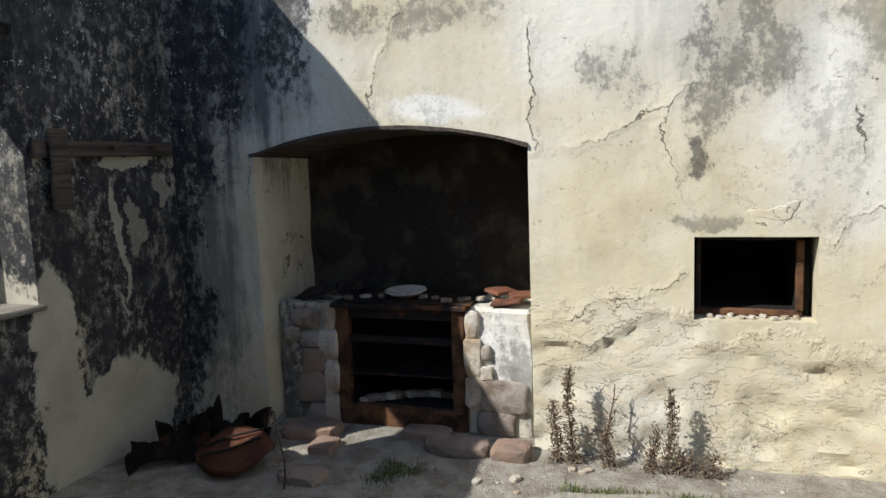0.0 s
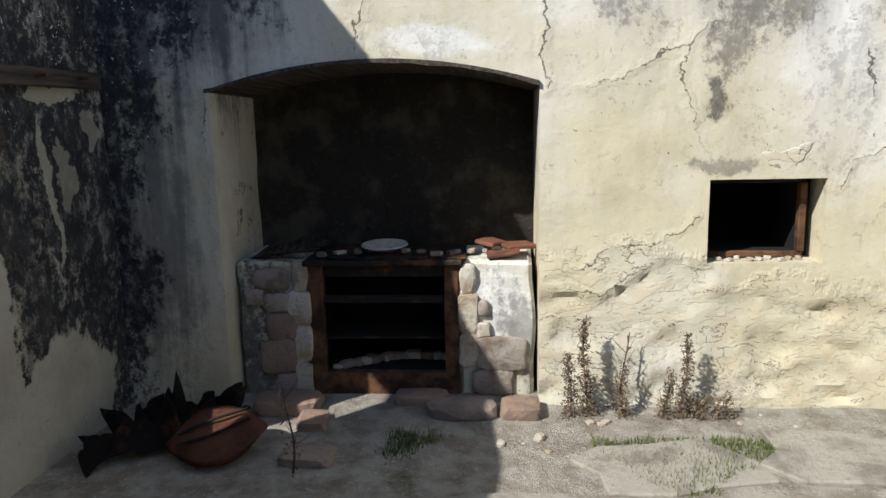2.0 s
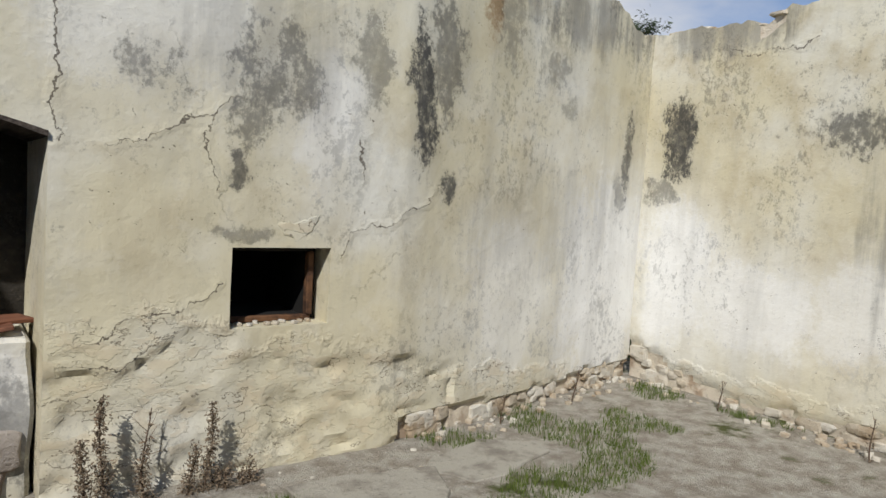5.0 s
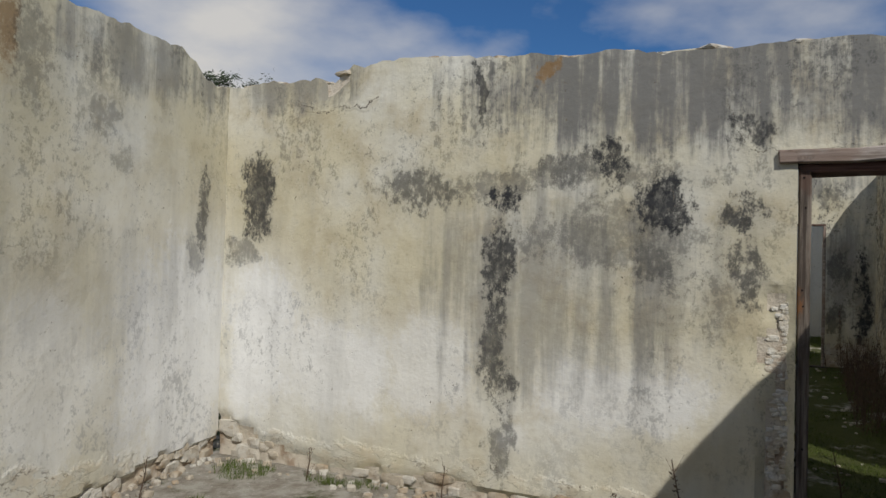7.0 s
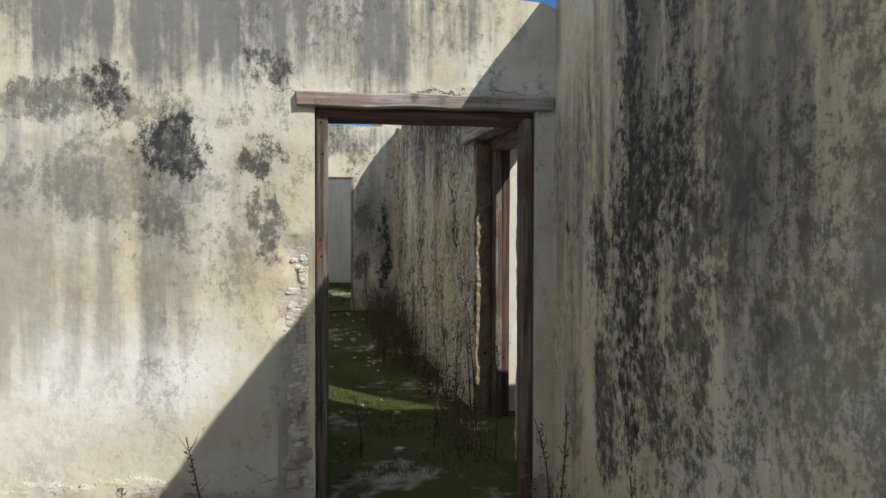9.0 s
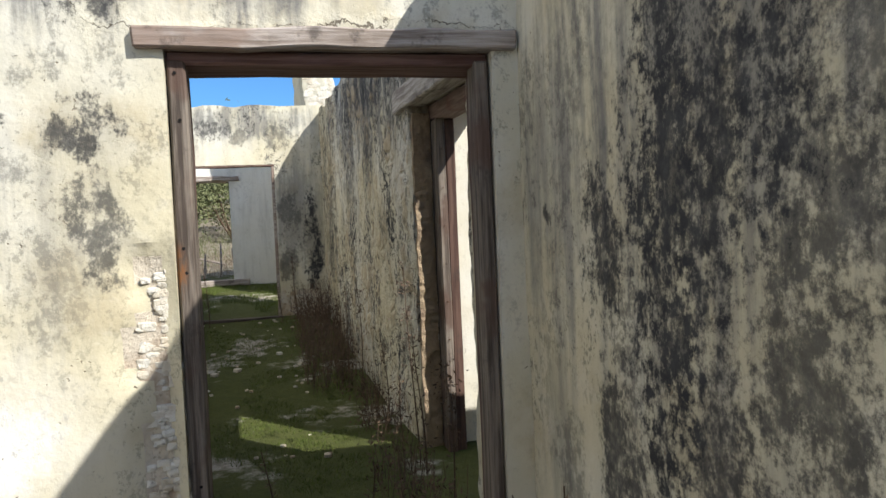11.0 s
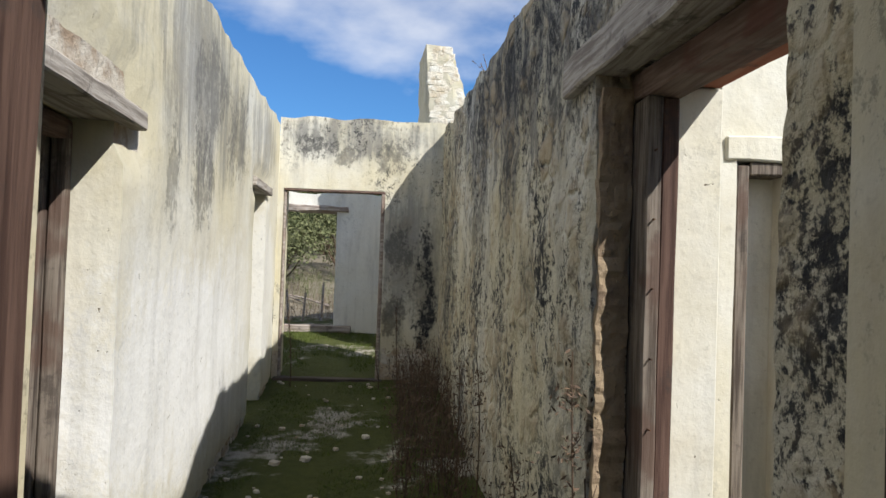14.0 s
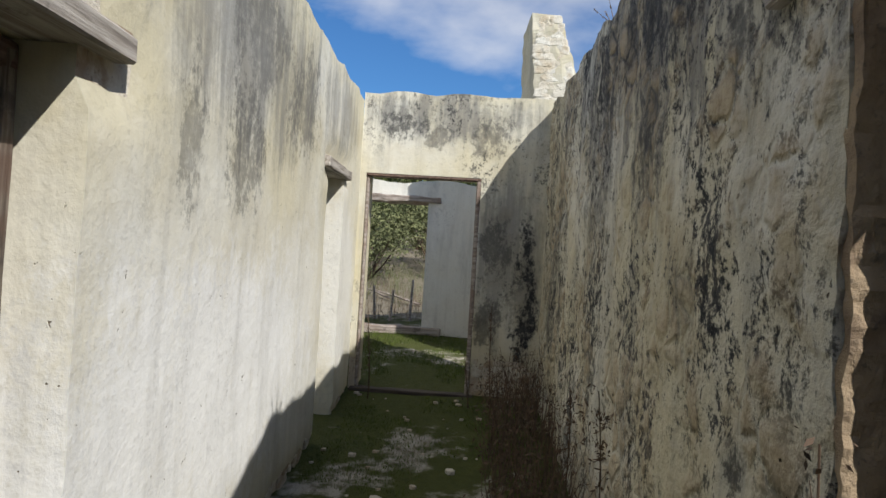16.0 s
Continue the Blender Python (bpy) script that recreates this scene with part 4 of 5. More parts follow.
sheet = empty("rusty_lid", "red-rusted bowed metal lid leaning on rubble", "scrap metal")
o = part("lid_shell", shell(0.46, 0.34, 0.045, 1), M_sheet, sheet)
o.matrix_world = pose(-2.38, 3.08, 0.1, 30, -6, 14)
for k_, off in enumerate((-0.02, 0.05)):
    bm = wear_box((-0.17, -0.006, -0.006), (0.17, 0.006, 0.006), 8, 0.01, 0.003, k_)
    o = part("rib", bm, M_iron, sheet, "dark rib")
    o.matrix_world = pose(-2.38, 3.08, 0.1, 30, -6, 14) @ pose(0, off, 0.05, 0, 0, 14)


def torn_sheet(width, depth, seed, thick=0.004):
    """A crumpled sheet with a torn edge of curling tongues."""
    rng = random.Random(seed)
    bm = bmesh.new()
    n, m = 22, 7
    tongue = [max(0.15, 0.75 + 0.9 * noise.noise(Vector((i * 0.33, seed * 2.7, 0))) - 1.6 * abs(i / n - 0.5) ** 2) for i in range(n + 1)]
    vs = []
    for i in range(n + 1):
        row = []
        for j in range(m + 1):
            v = j / m
            p = Vector((width * (i / n - 0.5) * (1 - 0.12 * v), depth * v * tongue[i] * math.cos(1.1 * (i / n - 0.5)), 0.1 * math.sin(2.6 * v) * tongue[i]))
            p += 0.05 * noise.noise_vector(p * 6 + Vector((seed, 0, 0)))
            row.append(bm.verts.new(p))
        vs.append(row)
    for i in range(n):
        for j in range(m):
            bm.faces.new([vs[i][j], vs[i + 1][j], vs[i + 1][j + 1], vs[i][j + 1]])
    bmesh.ops.solidify(bm, geom=bm.faces[:], thickness=thick)
    return bm


for k_, (p, w, d, rx, rz) in enumerate((((-2.66, 3.28, 0.02), 0.46, 0.26, 40, 15), ((-2.6, 3.08, 0.04), 0.5, 0.36, 8, 25), ((-2.48, 3.38, 0.03), 0.32, 0.2, 30, -20), ((-2.8, 3.02, 0.02), 0.36, 0.32, 10, 60))):
    o = finish("burnt_sheet", torn_sheet(w, d, 4 + k_), M_iron)
    o.matrix_world = pose(*p, rx, 0, rz)
    tagged(o, "crumpled blackened metal sheet with torn edges on the ground", "scrap metal", "burnt sheets")

# things on top of the range and pillars
bm = bmesh.new()
bmesh.ops.create_cone(bm, cap_ends=True, segments=24, radius1=0.07, radius2=0.13, depth=0.03, matrix=pose(0, 0, 0))
bmesh.ops.delete(bm, geom=[f for f in bm.faces if f.normal.z > 0.9], context="FACES")
bmesh.ops.solidify(bm, geom=bm.faces[:], thickness=0.008)
o = finish("dish", bm, M_stone)
o.matrix_world = pose(-1.72, 4.0, 0.8, 3, 0, 0)
tagged(o, "shallow dusty dish standing on the range top", "dish")
for i, (x, y) in enumerate(((-1.06, 3.9), (-0.98, 4.0), (-1.12, 4.02))):
    o = finish("tile_shard", wear_box((-0.09, -0.06, -0.01), (0.09, 0.06, 0.01), 4, 0.012, 0.004, i), M_sheet)
    o.matrix_world = pose(x, y, 0.785 + 0.02 * i, 4 * i, -6 + 5 * i, 30 * i)
    tagged(o, "broken red tile lying on the pillar", "tile", "tile shards")
for i, (x, y, w) in enumerate(((-2.3, 3.95, 0.34), (-2.2, 4.15, 0.28))):
    o = finish("bark_piece", shell(w, 0.14, 0.06, 9 + i), M_dark)
    o.matrix_world = pose(x, y, 0.78, 10, -8, 12 * i)
    tagged(o, "curled dark bark piece on the pillar", "bark", "bark pieces")
for i in range(12):
    a = stone(None, "small", i, M_stone if i % 2 else M_brown, (-2.05 + 0.09 * i, 3.88 + 0.12 * abs(math.sin(i * 2.7)), 0.785), (0.06 + 0.03 * math.sin(i), 0.05, 0.03), 50 * i, 0, "plaster_crumb")
    tagged(a, "crumb of fallen plaster on the range top", "rubble", "plaster crumbs")

# hearth stones and floor slabs
for i, (x, y, w, d, h) in enumerate(((-1.28, 3.56, 0.36, 0.2, 0.09), (-0.98, 3.58, 0.22, 0.2, 0.09), (-1.5, 3.7, 0.3, 0.16, 0.09), (-2.2, 3.62, 0.35, 0.22, 0.1), (-1.95, 3.05, 0.26, 0.18, 0.06), (-2.02, 3.42, 0.16, 0.2, 0.07))):
    a = stone(None, "brown", i, M_hearth, (x, y, h * 0.3), (w, d, h), 8 * math.sin(i * 3), 0, "hearth_stone")
    a.data = stone_mesh("hearth", i, M_hearth, 0.15)
    tagged(a, "worn reddish hearth stone set in the earth", "stone", "hearth stones")


def slab(x, y, w, d, turn, seed):
    bm = bmesh.new()
    n = 11
    ring = []
    for i in range(n):
        a = 2 * math.pi * i / n
        c, s_ = math.cos(a), math.sin(a)
        q = max(abs(c), abs(s_)) ** -0.75
        j = 1 + 0.16 * math.sin(seed * 3 + i * 2.3)
        ring.append(bm.verts.new((w / 2 * c * q * j, d / 2 * s_ * q * j, 0)))
    f = bm.faces.new(ring)
    r = bmesh.ops.extrude_face_region(bm, geom=[f])
    for v in r["geom"]:
        if isinstance(v, bmesh.types.BMVert):
            v.co.z += 0.06
    bmesh.ops.recalc_face_normals(bm, faces=bm.faces)
    bmesh.ops.bevel(bm, geom=bm.edges[:], offset=0.008, segments=1, affect="EDGES")
    o = finish("cement_slab", bm, M_slab)
    o.matrix_world = pose(x, y, ground_z(x, y) - 0.038, 0.5, -0.6, turn)
    tagged(o, "broken grey cement slab sunk in the floor", "slab", "cement slabs")


for a in ((-0.35, 3.02, 0.75, 0.45, 4, 1), (0.5, 3.1, 0.85, 0.5, -3, 2), (1.35, 3.25, 0.8, 0.42, 8, 3), (0.2, 2.45, 1.0, 0.6, 5, 4), (-1.0, 2.5, 0.8, 0.5, -6, 5)):
    slab(*a)

# wall oven
# the lining's near-black colour carries the shade of the oven's depth
oven = empty("wall_oven", "small black wall oven with a rusty iron rim", "oven")
for nm, lo, hi, m in (("rim_bar", (-0.045, 3.8, 0.77), (0.45, 3.84, 0.8), M_rust), ("rim_bar", (-0.045, 3.8, 1.15), (0.45, 3.84, 1.175), M_iron), ("rim_bar", (-0.045, 3.8, 0.8), (-0.02, 3.84, 1.15), M_iron), ("rim_bar", (0.42, 3.79, 0.8), (0.455, 3.84, 1.15), M_rust),
                      ("back_plate", (-0.1, 4.36, 0.7), (0.6, 4.4, 1.25), M_hollow), ("lining_side", (-0.046, 3.85, 0.77), (-0.025, 4.36, 1.175), M_hollow), ("lining_side", (0.43, 3.85, 0.77), (0.49, 4.36, 1.175), M_hollow), ("lining_top", (-0.046, 3.85, 1.15), (0.49, 4.36, 1.176), M_hollow), ("lining_floor", (-0.046, 3.85, 0.768), (0.49, 4.36, 0.79), M_hollow)):
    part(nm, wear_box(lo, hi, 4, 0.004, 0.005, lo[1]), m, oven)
for i in range(9):
    tagged(stone(None, "small", i, M_stone, (0.02 + 0.05 * i, 3.75 + 0.03 * math.sin(i * 4), 0.775), (0.04, 0.03, 0.02), i * 33, 0, "plaster_crumb"), "crumb of rust and plaster on the oven sill", "rubble", "plaster crumbs")

# ---- chimney stack over the end wall ----
bm = bmesh.new()
lv = []
for i in range(17):
    z = 2.4 + 2.06 * i / 16
    u = max(0.0, (z - 3.0) / 1.45)
    left, right = -0.87 + 0.13 * u, -1.52 + 0.45 * u
    w = 0.012 * noise.noise(Vector((z * 5, 1, 0)))
    lv.append([bm.verts.new(p) for p in ((12.6, left + w, z), (12.6, right + 2 * w, z), (13.35, right + w, z - 0.05), (13.35, left + 0.17 - 0.1 * u, z - 0.03))])
for a, b in zip(lv, lv[1:]):
    for j in range(4):
        bm.faces.new([a[j], b[j], b[(j + 1) % 4], a[(j + 1) % 4]])
bm.faces.new(lv[-1])
bm.faces.new(lv[0])
bmesh.ops.recalc_face_normals(bm, faces=bm.faces)
bmesh.ops.subdivide_edges(bm, edges=bm.edges[:], cuts=2, use_grid_fill=True)
for v in bm.verts:
    v.co += 0.025 * noise.noise_vector(v.co * 6)
stack = empty("chimney_stack", "tapering whitewashed rubble remnant of a chimney", "chimney")
part("shaft", bm, M_plain, stack)
part("base", wear_box((12.55, -1.7, 0.2), (13.3, -0.6, 2.45), 6, 0.02, 0.02), M_plain, stack)
rng = random.Random(5)
z = 2.95
while z < 4.42:
    u = (z - 3.0) / 1.45
    h = rng.uniform(0.06, 0.1)
    y = -1.46 + 0.4 * u
    while y < -0.95 + 0.13 * u:
        w = rng.uniform(0.09, 0.2)
        stone(stack, "pale", rng.randrange(6), M_chalk, (12.622, min(y + w / 2, -0.9 + 0.13 * u - w * 0.3), z + h / 2), (0.06, w * 1.2, h * 1.25), rng.uniform(-5, 5), rng.uniform(-4, 4))
        y += w
    z += h


# ---- weeds, shrubs, trees ----
def leaf_mat(name, a, b, rough=0.8):
    k = Mat(name, rough)
    r = k.t.nodes.new("ShaderNodeNewGeometry").outputs["Random Per Island"]
    return k.done(k.mix(r, a, b))


M_dry = leaf_mat("dry_weed", (0.09, 0.07, 0.05), (0.22, 0.165, 0.11))
M_stem = leaf_mat("dark_stem", (0.05, 0.035, 0.025), (0.13, 0.085, 0.055))
M_leaf = leaf_mat("olive_scrub_leaf", (0.04, 0.055, 0.014), (0.11, 0.125, 0.04))
M_pale = leaf_mat("grey_green_leaf", (0.075, 0.085, 0.035), (0.17, 0.18, 0.08))
M_tree = leaf_mat("dark_tree_leaf", (0.018, 0.03, 0.012), (0.05, 0.07, 0.03))
M_grass = leaf_mat("fresh_grass", (0.05, 0.075, 0.012), (0.11, 0.145, 0.028))


def tube(bm, pts, r0, r1, n=5):
    rings = []
    for i, p in enumerate(pts):
        t = i / (len(pts) - 1)
        d = (pts[min(i + 1, len(pts) - 1)] - pts[max(i - 1, 0)]).normalized()
        a = d.orthogonal().normalized()
        b = d.cross(a)
        r = r0 + (r1 - r0) * t
        rings.append([bm.verts.new(p + r * (math.cos(2 * math.pi * k / n) * a + math.sin(2 * math.pi * k / n) * b)) for k in range(n)])
    for a, b in zip(rings, rings[1:]):
        for k in range(n):
            bm.faces.new([a[k], a[(k + 1) % n], b[(k + 1) % n], b[k]])


def flake(bm, p, size, rng, slim=0.45):
    d = Vector((rng.gauss(0, 1), rng.gauss(0, 1), rng.gauss(0, 1))).normalized()
    e = d.orthogonal().normalized() * size * slim
    d = d * size
    v = [bm.verts.new(p + q) for q in (-d, e * 0.8 - d * 0.1, d, -e * 0.8 - d * 0.1)]
    bm.faces.new(v)


def weed(x, y, h, seed, lean=(0, 0), fluff=1.0, mat=None, head=False, label="dry brown weed stalk rooted in the rubble floor"):
    rng = random.Random(seed)
    base = Vector((x, y, ground_z(x, y) - 0.02))
    pts = [base + Vector((lean[0] * t * t + 0.015 * math.sin(5 * t + seed), lean[1] * t * t + 0.012 * math.cos(4 * t + seed), h * t)) for t in [i / 8 for i in range(9)]]
    ob = empty("dry_weed", label, "weed", "dry weeds")
    bm = bmesh.new()
    tube(bm, pts, 0.006, 0.0025)
    for i in range(int((6 + 8 * h) * (0.25 if fluff > 1 else 1))):
        t = rng.uniform(0.25, 1.0)
        p = pts[min(7, int(t * 8))]
        q = p + Vector((rng.uniform(-0.07, 0.07), rng.uniform(-0.05, 0.05), rng.uniform(0.02, 0.1)))
        tube(bm, [p, (p + q) / 2 + Vector((0, 0, -0.005)), q], 0.0022, 0.001, 3)
    part("stem", bm, M_stem, ob)
    bm = bmesh.new()
    for i in range(int(260 * h * fluff * (5.5 if fluff > 1 else 1))):
        t = rng.uniform(0.72, 1.03) if head and rng.random() < 0.7 else rng.uniform(0.03, 1.0) ** (1.25 if fluff > 1 else 1)
        p = pts[min(8, int(t * 8))]
        r = (0.012 + 0.011 * (1 - t) if fluff > 1 else 0.02 * (1.15 - t) + 0.008) + (0.03 if head and t > 0.8 else 0)
        flake(bm, p + Vector((rng.gauss(0, r), rng.gauss(0, r), rng.uniform(-0.05, 0.05))), rng.uniform(0.007, 0.018) * (0.75 if fluff > 1 else 1), rng)
    if len(bm.faces):
        part("withered_leaves", bm, mat or M_dry, ob)
    else:
        bm.free()
    return ob


for i, (x, y, h) in enumerate(((-0.74, 3.56, 0.36), (-0.66, 3.56, 0.55), (-0.47, 3.58, 0.27), (-0.46, 3.6, 0.45), (-0.25, 3.57, 0.26), (-0.17, 3.57, 0.47), (-0.12, 3.58, 0.12), (0.0, 3.56, 0.1), (0.05, 3.57, 0.13), (-0.08, 3.55, 0.12))):
    weed(x, y, h, i, (0.01, 0.0), 1.7 if i != 3 else 0.2)
for i, (x, y, h, lx, ly) in enumerate(((3.55, 0.62, 0.55, -0.05, 0.05), (3.6, 1.0, 0.28, 0, 0), (3.55, 2.1, 0.3, 0, 0), (3.6, 3.2, 0.25, 0, 0), (3.2, -1.12, 0.75, -0.1, 0.03), (3.35, -1.1, 0.6, 0.1, 0.05), (2.4, -1.15, 0.65, -0.02, 0.02), (3.5, -1.05, 0.4, -0.15, 0.06), (1.9, 3.75, 0.2, 0, 0), (2.7, 3.85, 0.28, 0.03, 0), (-1.98, 2.9, 0.42, 0, 0))):
    weed(x, y, h, 40 + i, (lx, ly), 0.45)
for i, (x, y, h) in enumerate(((7.5, -0.98, 1.05), (6.5, -1.05, 0.75), (5.35, -1.1, 0.95), (5.55, -1.1, 1.3), (6.0, -1.08, 0.5), (8.2, -0.93, 0.9), (4.55, -1.1, 0.85))):
    weed(x, y, h, 70 + i, (-0.12 + 0.05 * i % 0.2, 0.04), 0.5, M_stem, True, "tall dark dead weed with a seed head against the wall")
for i, (x, y, h, lx) in enumerate(((10.85, 0.62, 0.85, 0), (10.7, -0.3, 0.5, -0.05), (10.9, -0.5, 0.95, -0.3), (4.9, -0.9, 0.35, 0.1), (5.0, -0.75, 0.3, -0.1), (5.2, -0.95, 0.4, 0.08), (4.75, -0.2, 0.45, 0.0), (4.6, 0.1, 0.6, 0.02))):
    weed(x, y, h, 90 + i, (lx, 0.03), 0.25, M_stem)


def brush(name, label, n, area, h, seed, mat, leaves=6, thick=0.003):
    rng = random.Random(seed)
    bm = bmesh.new()
    for _ in range(n):
        x, y = rng.uniform(area[0], area[1]), rng.uniform(area[2], area[3])
        p = Vector((x, y, ground_z(x, y) - 0.01))
        hh = h * rng.uniform(0.4, 1.1)
        q = p + Vector((rng.gauss(0, 0.25) * hh, rng.gauss(0, 0.18) * hh, hh))
        m = (p + q) / 2 + Vector((rng.gauss(0, 0.05), rng.gauss(0, 0.05), 0.05)) * hh
        tube(bm, [p, m, q], thick, thick * 0.4, 3)
        for _ in range(leaves):
            t = rng.random()
            flake(bm, p.lerp(q, t) + Vector((rng.gauss(0, 0.04), rng.gauss(0, 0.04), 0)), rng.uniform(0.01, 0.022), rng)
    ob = finish(name, bm, mat)
    return tagged(ob, label, "weeds", kind="stuff")


brush("dead_brush", "dark tangle of dead weeds along the wall foot", 420, (7.6, 10.9, -0.98, -0.5), 0.55, 3, M_stem, 7)
brush("dead_brush", "thin dead weeds along the wall foot", 90, (5.9, 7.6, -1.1, -0.85), 0.35, 4, M_stem, 5)
brush("dead_brush", "low dead weeds at the doorway", 70, (4.5, 5.6, -1.12, -0.8), 0.3, 5, M_stem, 5)


brush("bank_scrub", "dry low scrub and twigs on the bank outside", 700, (15.2, 19.0, -1.0, 4.5), 0.3, 8, M_dry, 6, 0.005)
brush("bank_scrub", "low green scrub on the bank outside", 600, (17.0, 21.0, -1.0, 5.5), 0.4, 9, M_pale, 12, 0.005)


def grass(name, n, area, seed, h=0.035, keep=None):
    rng = random.Random(seed)
    bm = bmesh.new()
    for _ in range(n):
        x, y = rng.uniform(area[0], area[1]), rng.uniform(area[2], area[3])
        if noise.noise(Vector((x * 1.7, y * 1.7, seed))) < (keep if keep is not None else 0.1):
            continue
        p = Vector((x, y, ground_z(x, y) - 0.005))
        for _ in range(3):
            a = rng.uniform(0, 6.3)
            w = Vector((math.cos(a), math.sin(a), 0)) * 0.003
            q = p + Vector((rng.gauss(0, 0.02), rng.gauss(0, 0.02), 0))
            bm.faces.new([bm.verts.new(q - w), bm.verts.new(q + w), bm.verts.new(q + Vector((rng.gauss(0, 0.012), rng.gauss(0, 0.012), h * rng.uniform(0.5, 1.3))))])
    tagged(finish(name, bm, M_grass), "short fresh green grass and moss", "grass", kind="stuff")


grass("grass", 9000, (4.3, 11.0, -0.9, 0.7), 2, 0.03, -0.1)
grass("grass", 3500, (-1.6, 0.2, 2.6, 3.3), 5, 0.04, 0.2)
grass("grass", 5000, (0.8, 3.7, 2.6, 4.0), 6, 0.05, 0.05)
grass("grass", 4000, (11.6, 14.1, -1.5, 1.6), 7, 0.06, -0.1)


def shrub(x, y, r, h, seed, mat, name="shrub", label="dense olive-green scrub bush on the bank", trunk=0.0, n=1500, leaf=0.06):
    rng = random.Random(seed)
    base = Vector((x, y, ground_z(x, y) - 0.05))
    ob = empty(name, label, "tree" if trunk else "shrub", "trees" if trunk else "shrubs")
    bm = bmesh.new()
    tops = []
    if trunk:
        tube(bm, [base, base + Vector((0.1, 0.05, trunk * 0.5)), base + Vector((0.0, 0.1, trunk))], 0.22, 0.12, 7)
    for i in range(9):
        a = 2 * math.pi * i / 9 + rng.uniform(-0.3, 0.3)
        q = base + Vector((math.cos(a) * r * rng.uniform(0.3, 0.8), math.sin(a) * r * rng.uniform(0.3, 0.8), trunk + h * rng.uniform(0.35, 0.95)))
        s0 = base + Vector((0, 0, trunk))
        tube(bm, [s0, (s0 + q) / 2 + Vector((0, 0, -0.05 * h)), q], 0.03 + 0.04 * (trunk > 0), 0.008, 5)
        tops.append(q)
    part("trunk" if trunk else "branches", bm, M_stem, ob)
    bm = bmesh.new()
    clumps = [t + Vector((rng.gauss(0, 0.22) * r, rng.gauss(0, 0.22) * r, rng.gauss(0, 0.12) * h)) for t in tops for _ in range(4)]
    for _ in range(n):
        c = rng.choice(clumps)
        flake(bm, c + Vector((rng.gauss(0, 0.13) * r, rng.gauss(0, 0.13) * r, rng.gauss(0, 0.1) * h)), leaf * rng.uniform(0.6, 1.3), rng)
    part("crown", bm, mat, ob)


for i, (x, y, r, h) in enumerate(((19.5, 2.2, 1.5, 1.5), (20.5, 3.9, 1.6, 1.7), (21.5, 0.8, 1.6, 1.6), (18.8, 4.6, 1.2, 1.2), (23, 2.8, 2.0, 1.9), (22.5, 5.6, 2.0, 1.8), (24, -0.8, 2.0, 1.8))):
    shrub(x, y, r, h * 1.15, 200 + i, M_pale if i < 3 else M_leaf, n=5200, leaf=0.05)
for i, (x, y) in enumerate(((28, 2), (29, 5), (30, 8), (28.5, -2), (33, 4), (34, 7.5), (35, 1), (37, 5))):
    shrub(x, y, 2.6, 3.0, 230 + i, M_leaf, label="dark green coastal scrub on the slope", n=3600, leaf=0.11)
for i, (x, y, t) in enumerate(((31.5, 31.0, 9.4), (34.5, 29.8, 9.6))):
    shrub(x, y, 1.5, 1.7, 260 + i, M_tree, "tree", "slim dark tree standing far behind the ruin", t - ground_z(x, y) + 1.5, 1400, 0.14)
for i in range(7):
    x, y = 15.4 + 0.5 * math.sin(i * 3), 0.5 + 0.28 * i
    bm = bmesh.new()
    b0 = Vector((x, y, ground_z(x, y) - 0.05))
    tube(bm, [b0, b0 + Vector((0.03 * math.sin(i), 0.05 * math.cos(i * 2), 0.6 + 0.1 * math.sin(i * 2)))], 0.022, 0.018, 6)
    tagged(finish("fence_stake", bm, M_beam), "thin grey wooden stake outside the opening", "stake", "fence stakes")
for i in range(6):
    bm = bmesh.new()
    x, y = 17.2 + 0.3 * i, 0.8 + 0.5 * i
    b0 = Vector((x, y, ground_z(x, y) + 0.05))
    tube(bm, [b0, b0 + Vector((0.3, 0.5 - 0.1 * i, 0.12)), b0 + Vector((0.5, 1.0 - 0.3 * i, 0.2))], 0.03, 0.012, 5)
    tagged(finish("dead_branch", bm, M_beam), "bleached dead branch on the bank", "branch", "dead branches")
# tufts on the wall heads
for i, (x, y, z, h) in enumerate(((6.9, -1.2, 2.98, 0.22), (7.6, -1.15, 3.0, 0.16), (6.3, -1.2, 2.94, 0.3), (8.6, -1.1, 3.02, 0.15))):
    rng = random.Random(300 + i)
    bm = bmesh.new()
    for _ in range(9):
        p = Vector((x + rng.gauss(0, 0.03), y - 0.05 + rng.gauss(0, 0.03), z))
        q = p + Vector((rng.gauss(0, 0.07), rng.gauss(0, 0.05), h * rng.uniform(0.5, 1.1)))
        tube(bm, [p, p.lerp(q, 0.5) + Vector((0.01, 0, 0.01)), q], 0.004, 0.0015, 3)
        for _ in range(4):
            flake(bm, p.lerp(q, rng.uniform(0.5, 1)), 0.012, rng)
    tagged(finish("grass_tuft", bm, M_dry), "dry grass tuft growing on the wall head", "grass tuft", "grass tufts")

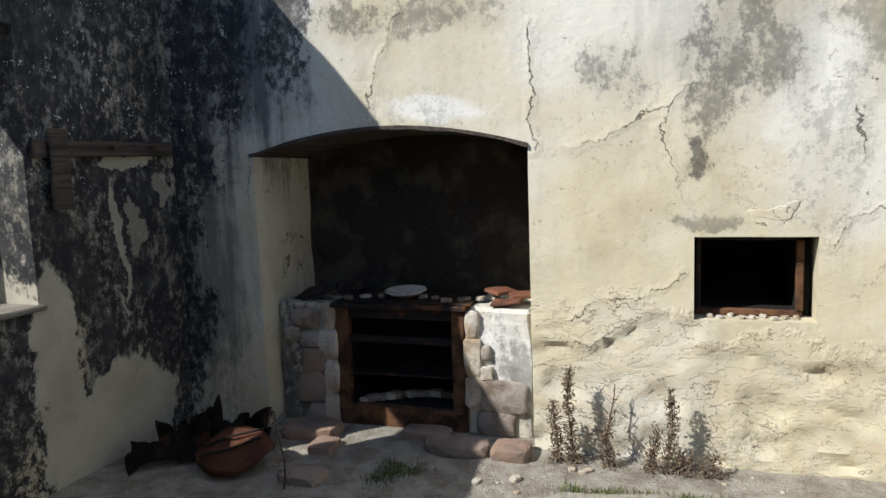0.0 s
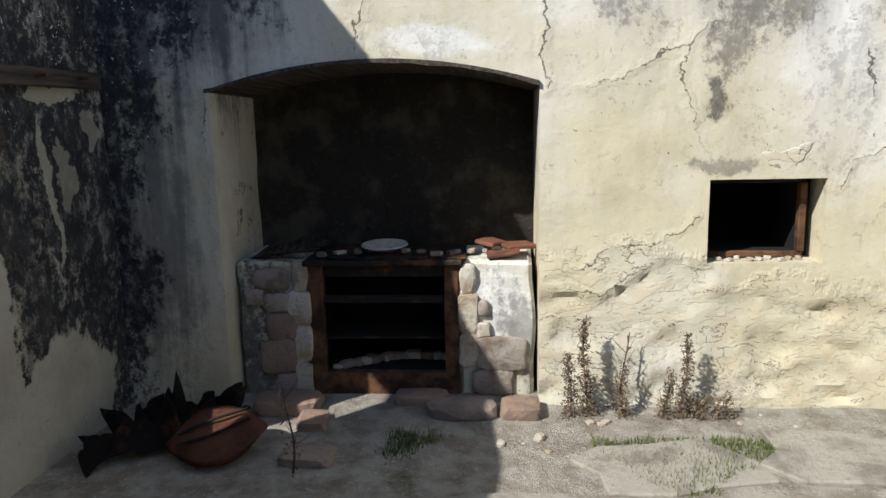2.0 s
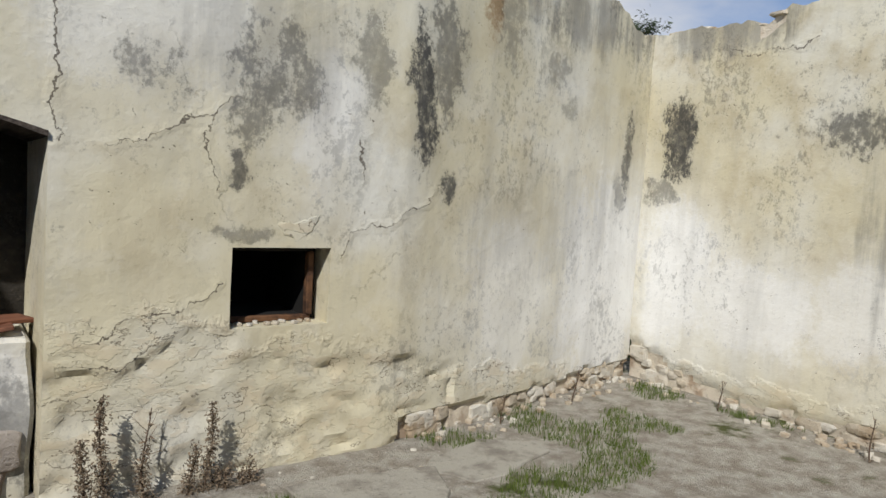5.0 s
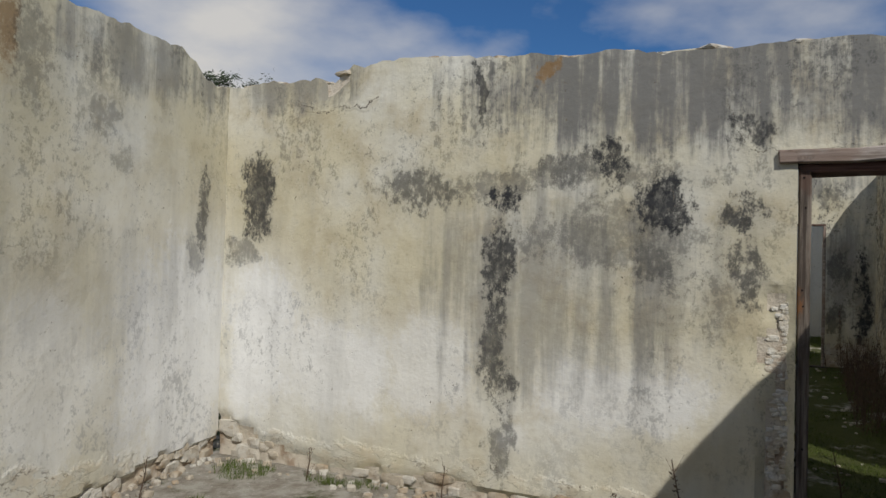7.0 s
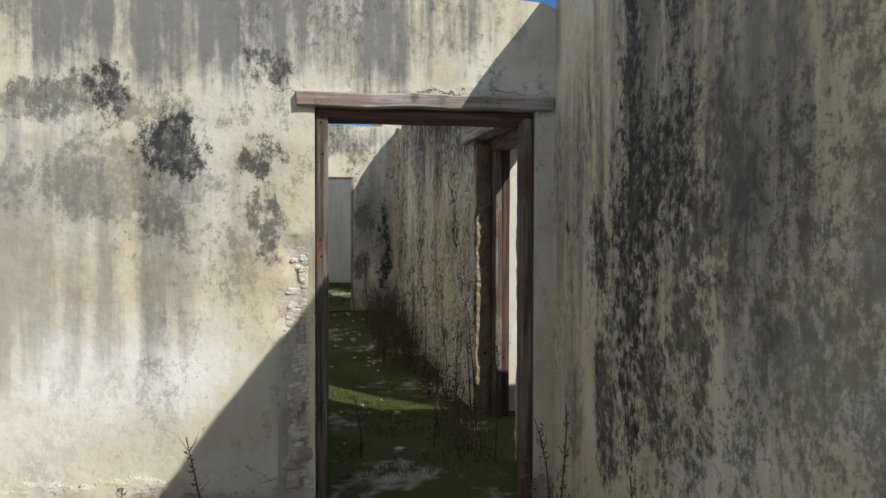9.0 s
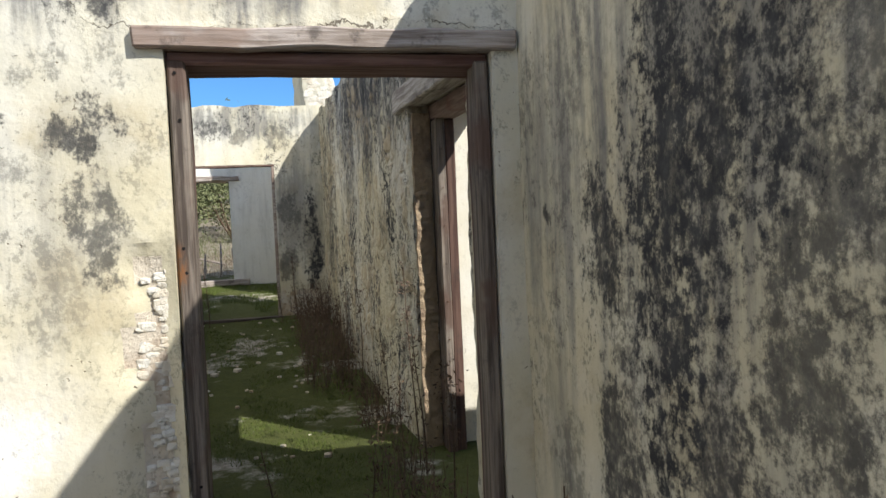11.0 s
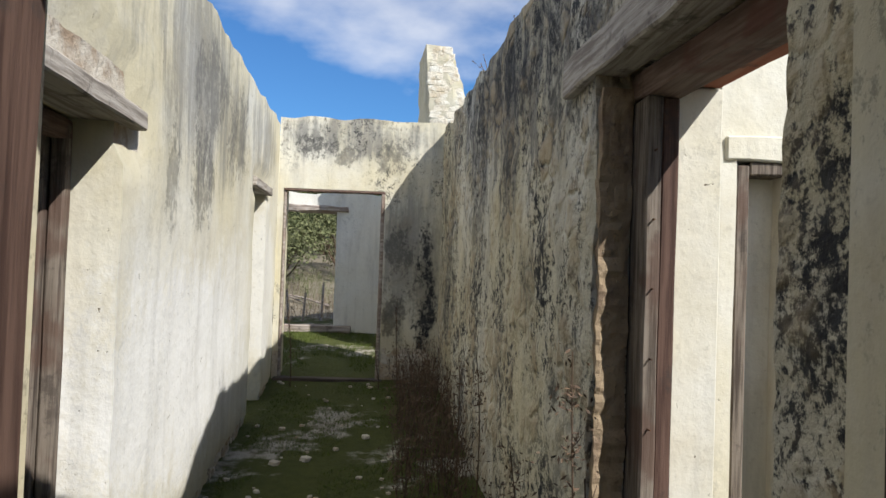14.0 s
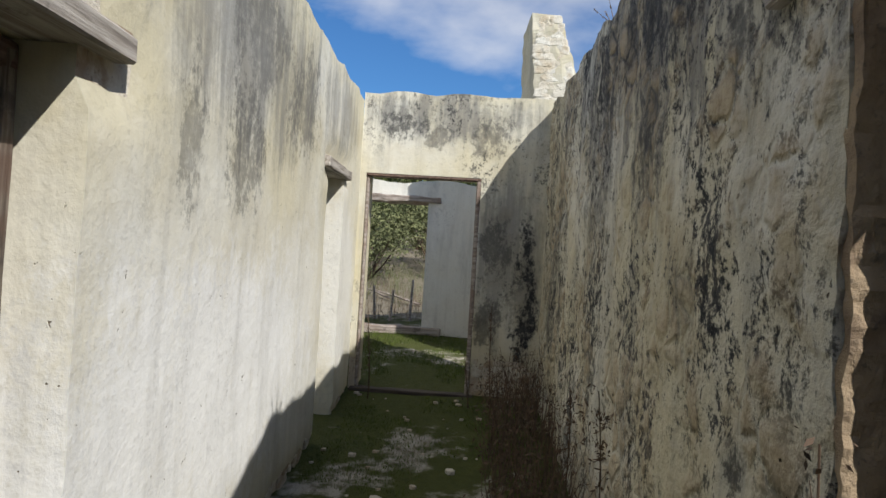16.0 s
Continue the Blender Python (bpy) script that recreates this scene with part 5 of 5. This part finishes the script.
# ---- loose rubble ----
rng = random.Random(11)
for i in range(90):
    z_ = rng.random()
    if z_ < 0.45:
        x, y = rng.uniform(7.6, 11.0), rng.uniform(-0.5, 0.75)
    elif z_ < 0.75:
        x, y = rng.uniform(4.4, 8.0), rng.choice((rng.uniform(0.3, 0.55), rng.uniform(-0.6, 0.4)))
    else:
        x, y = rng.uniform(-1.2, 1.2), rng.uniform(3.1, 3.6)
    r = rng.uniform(0.008, 0.028) * (1.5 if rng.random() < 0.1 else 1)
    tagged(stone(None, "small", i, M_stone, (x, y, ground_z(x, y) + r * 0.25), (r * 2, r * 1.6, r), rng.uniform(0, 360), 0, "rubble_stone"), "pale chip of fallen plaster and stone", "rubble", "loose rubble")

for i in range(150):
    if i < 90:
        y = rng.uniform(0.2, 4.1)
        x = 3.8 - abs(rng.gauss(0, 0.16))
    else:
        x = rng.uniform(1.2, 3.7)
        y = 3.72 + 0.2 * (x - 0.95) - abs(rng.gauss(0, 0.12))
    r = rng.uniform(0.01, 0.04)
    tagged(stone(None, "small", i, M_stone, (x, y, ground_z(x, y) + r * 0.35), (r * 2, r * 1.7, r * 1.2), rng.uniform(0, 360), rng.uniform(-15, 15), "rubble_stone"), "broken stone fallen from the wall foot", "rubble", "loose rubble")

# ---- exposed stones of the walls ----
for i in range(7):
    # nail ends and chips of old paint left on the deep frame
    bm = bmesh.new()
    bmesh.ops.create_cone(bm, cap_ends=True, segments=6, radius1=0.004, radius2=0.003, depth=0.03)
    o = part("nail", bm, M_rust, frame_2, "bent rusty nail")
    o.matrix_world = in_wall(R_PATH) @ pose(5.445, 0.17, 0.5 + 0.25 * i, 0, 90, 10 * math.sin(i))
walls = {o.name: o for o in scene.objects if o.name.startswith("wall_")}


def facing(wall, path, n, s_range, z_range, size, seed, kind="pale", material=None, test=None, deep=0.075, sunk=0.045):
    rng = random.Random(seed)
    for i in range(n):
        s, z = rng.uniform(*s_range), rng.uniform(*z_range)
        if test and not test(s, z):
            continue
        x, y, dx, dy = line_at(path, s)
        w = size * rng.uniform(0.7, 1.7)
        stone(walls[wall], kind, i, material or M_stone, (x - dy * sunk, y + dx * sunk, z), (w, deep, w * rng.uniform(0.45, 0.75)), math.degrees(math.atan2(dy, dx)) + rng.uniform(-8, 8), rng.uniform(-8, 8))


facing("wall_north", N_PATH, 110, (4.2, 6.98), (0.02, 0.3), 0.1, 1, test=broken_north)
facing("wall_east", E_PATH, 150, (0.05, 4.15), (0.02, 0.4), 0.12, 2, test=broken_east)
facing("wall_east", E_PATH, 130, (4.06, 4.19), (0.05, 1.42), 0.04, 3, material=M_chalk, test=broken_east, deep=0.04, sunk=0.047)
facing("wall_passage_north", L_PATH, 90, (1.95, 5.25), (0.0, 0.3), 0.1, 4, test=broken_left)
facing("wall_passage_north", L_PATH, 60, (6.1, 6.85), (0.1, 0.6), 0.12, 5, test=broken_left)
facing("wall_passage_end", F_PATH, 40, (1.2, 1.8), (0.3, 0.65), 0.12, 8)
rng = random.Random(21)
for i in range(140):
    s = rng.uniform(0.1, 5.4)
    w = rng.uniform(0.05, 0.15)
    stone(walls["wall_east"], "pale", i, M_stone, (3.82 + rng.uniform(0.09, 0.36), 4.27 - s, E_TOP(s) + 0.004), (w * 1.2, w * 1.3, w * 0.25), rng.uniform(0, 90))

# rough stones in the deep reveal of the passage door, and along its broken edge
M_reveal = stone_mat("ochre_reveal_rubble", (0.3, 0.22, 0.14), (0.4, 0.33, 0.23), (0.22, 0.16, 0.11))
bm = bmesh.new()
rows = []
for i in range(91):
    z = -0.05 + 2.3 * i / 90
    row = []
    for j in range(9):
        p = Vector((5.312, 0.014 + 0.12 * j / 8, z))
        lump = 0.014 * noise.noise(Vector((p.y * 9, z * 7, 3))) + 0.014 * noise.noise(Vector((p.y * 24, z * 22, 5)))
        row.append(bm.verts.new((p.x + lump, p.y + 0.3 * lump, z)))
    rows.append(row)
for a, b in zip(rows, rows[1:]):
    for j in range(8):
        bm.faces.new([a[j], a[j + 1], b[j + 1], b[j]])
bmesh.ops.recalc_face_normals(bm, faces=bm.faces)
bmesh.ops.solidify(bm, geom=bm.faces[:], thickness=0.03)
o = finish("reveal_rubble", bm, M_reveal)
o.matrix_world = in_wall(R_PATH)
tagged(o, "rough ochre rubble bared in the deep door reveal", "wall", kind="structure")
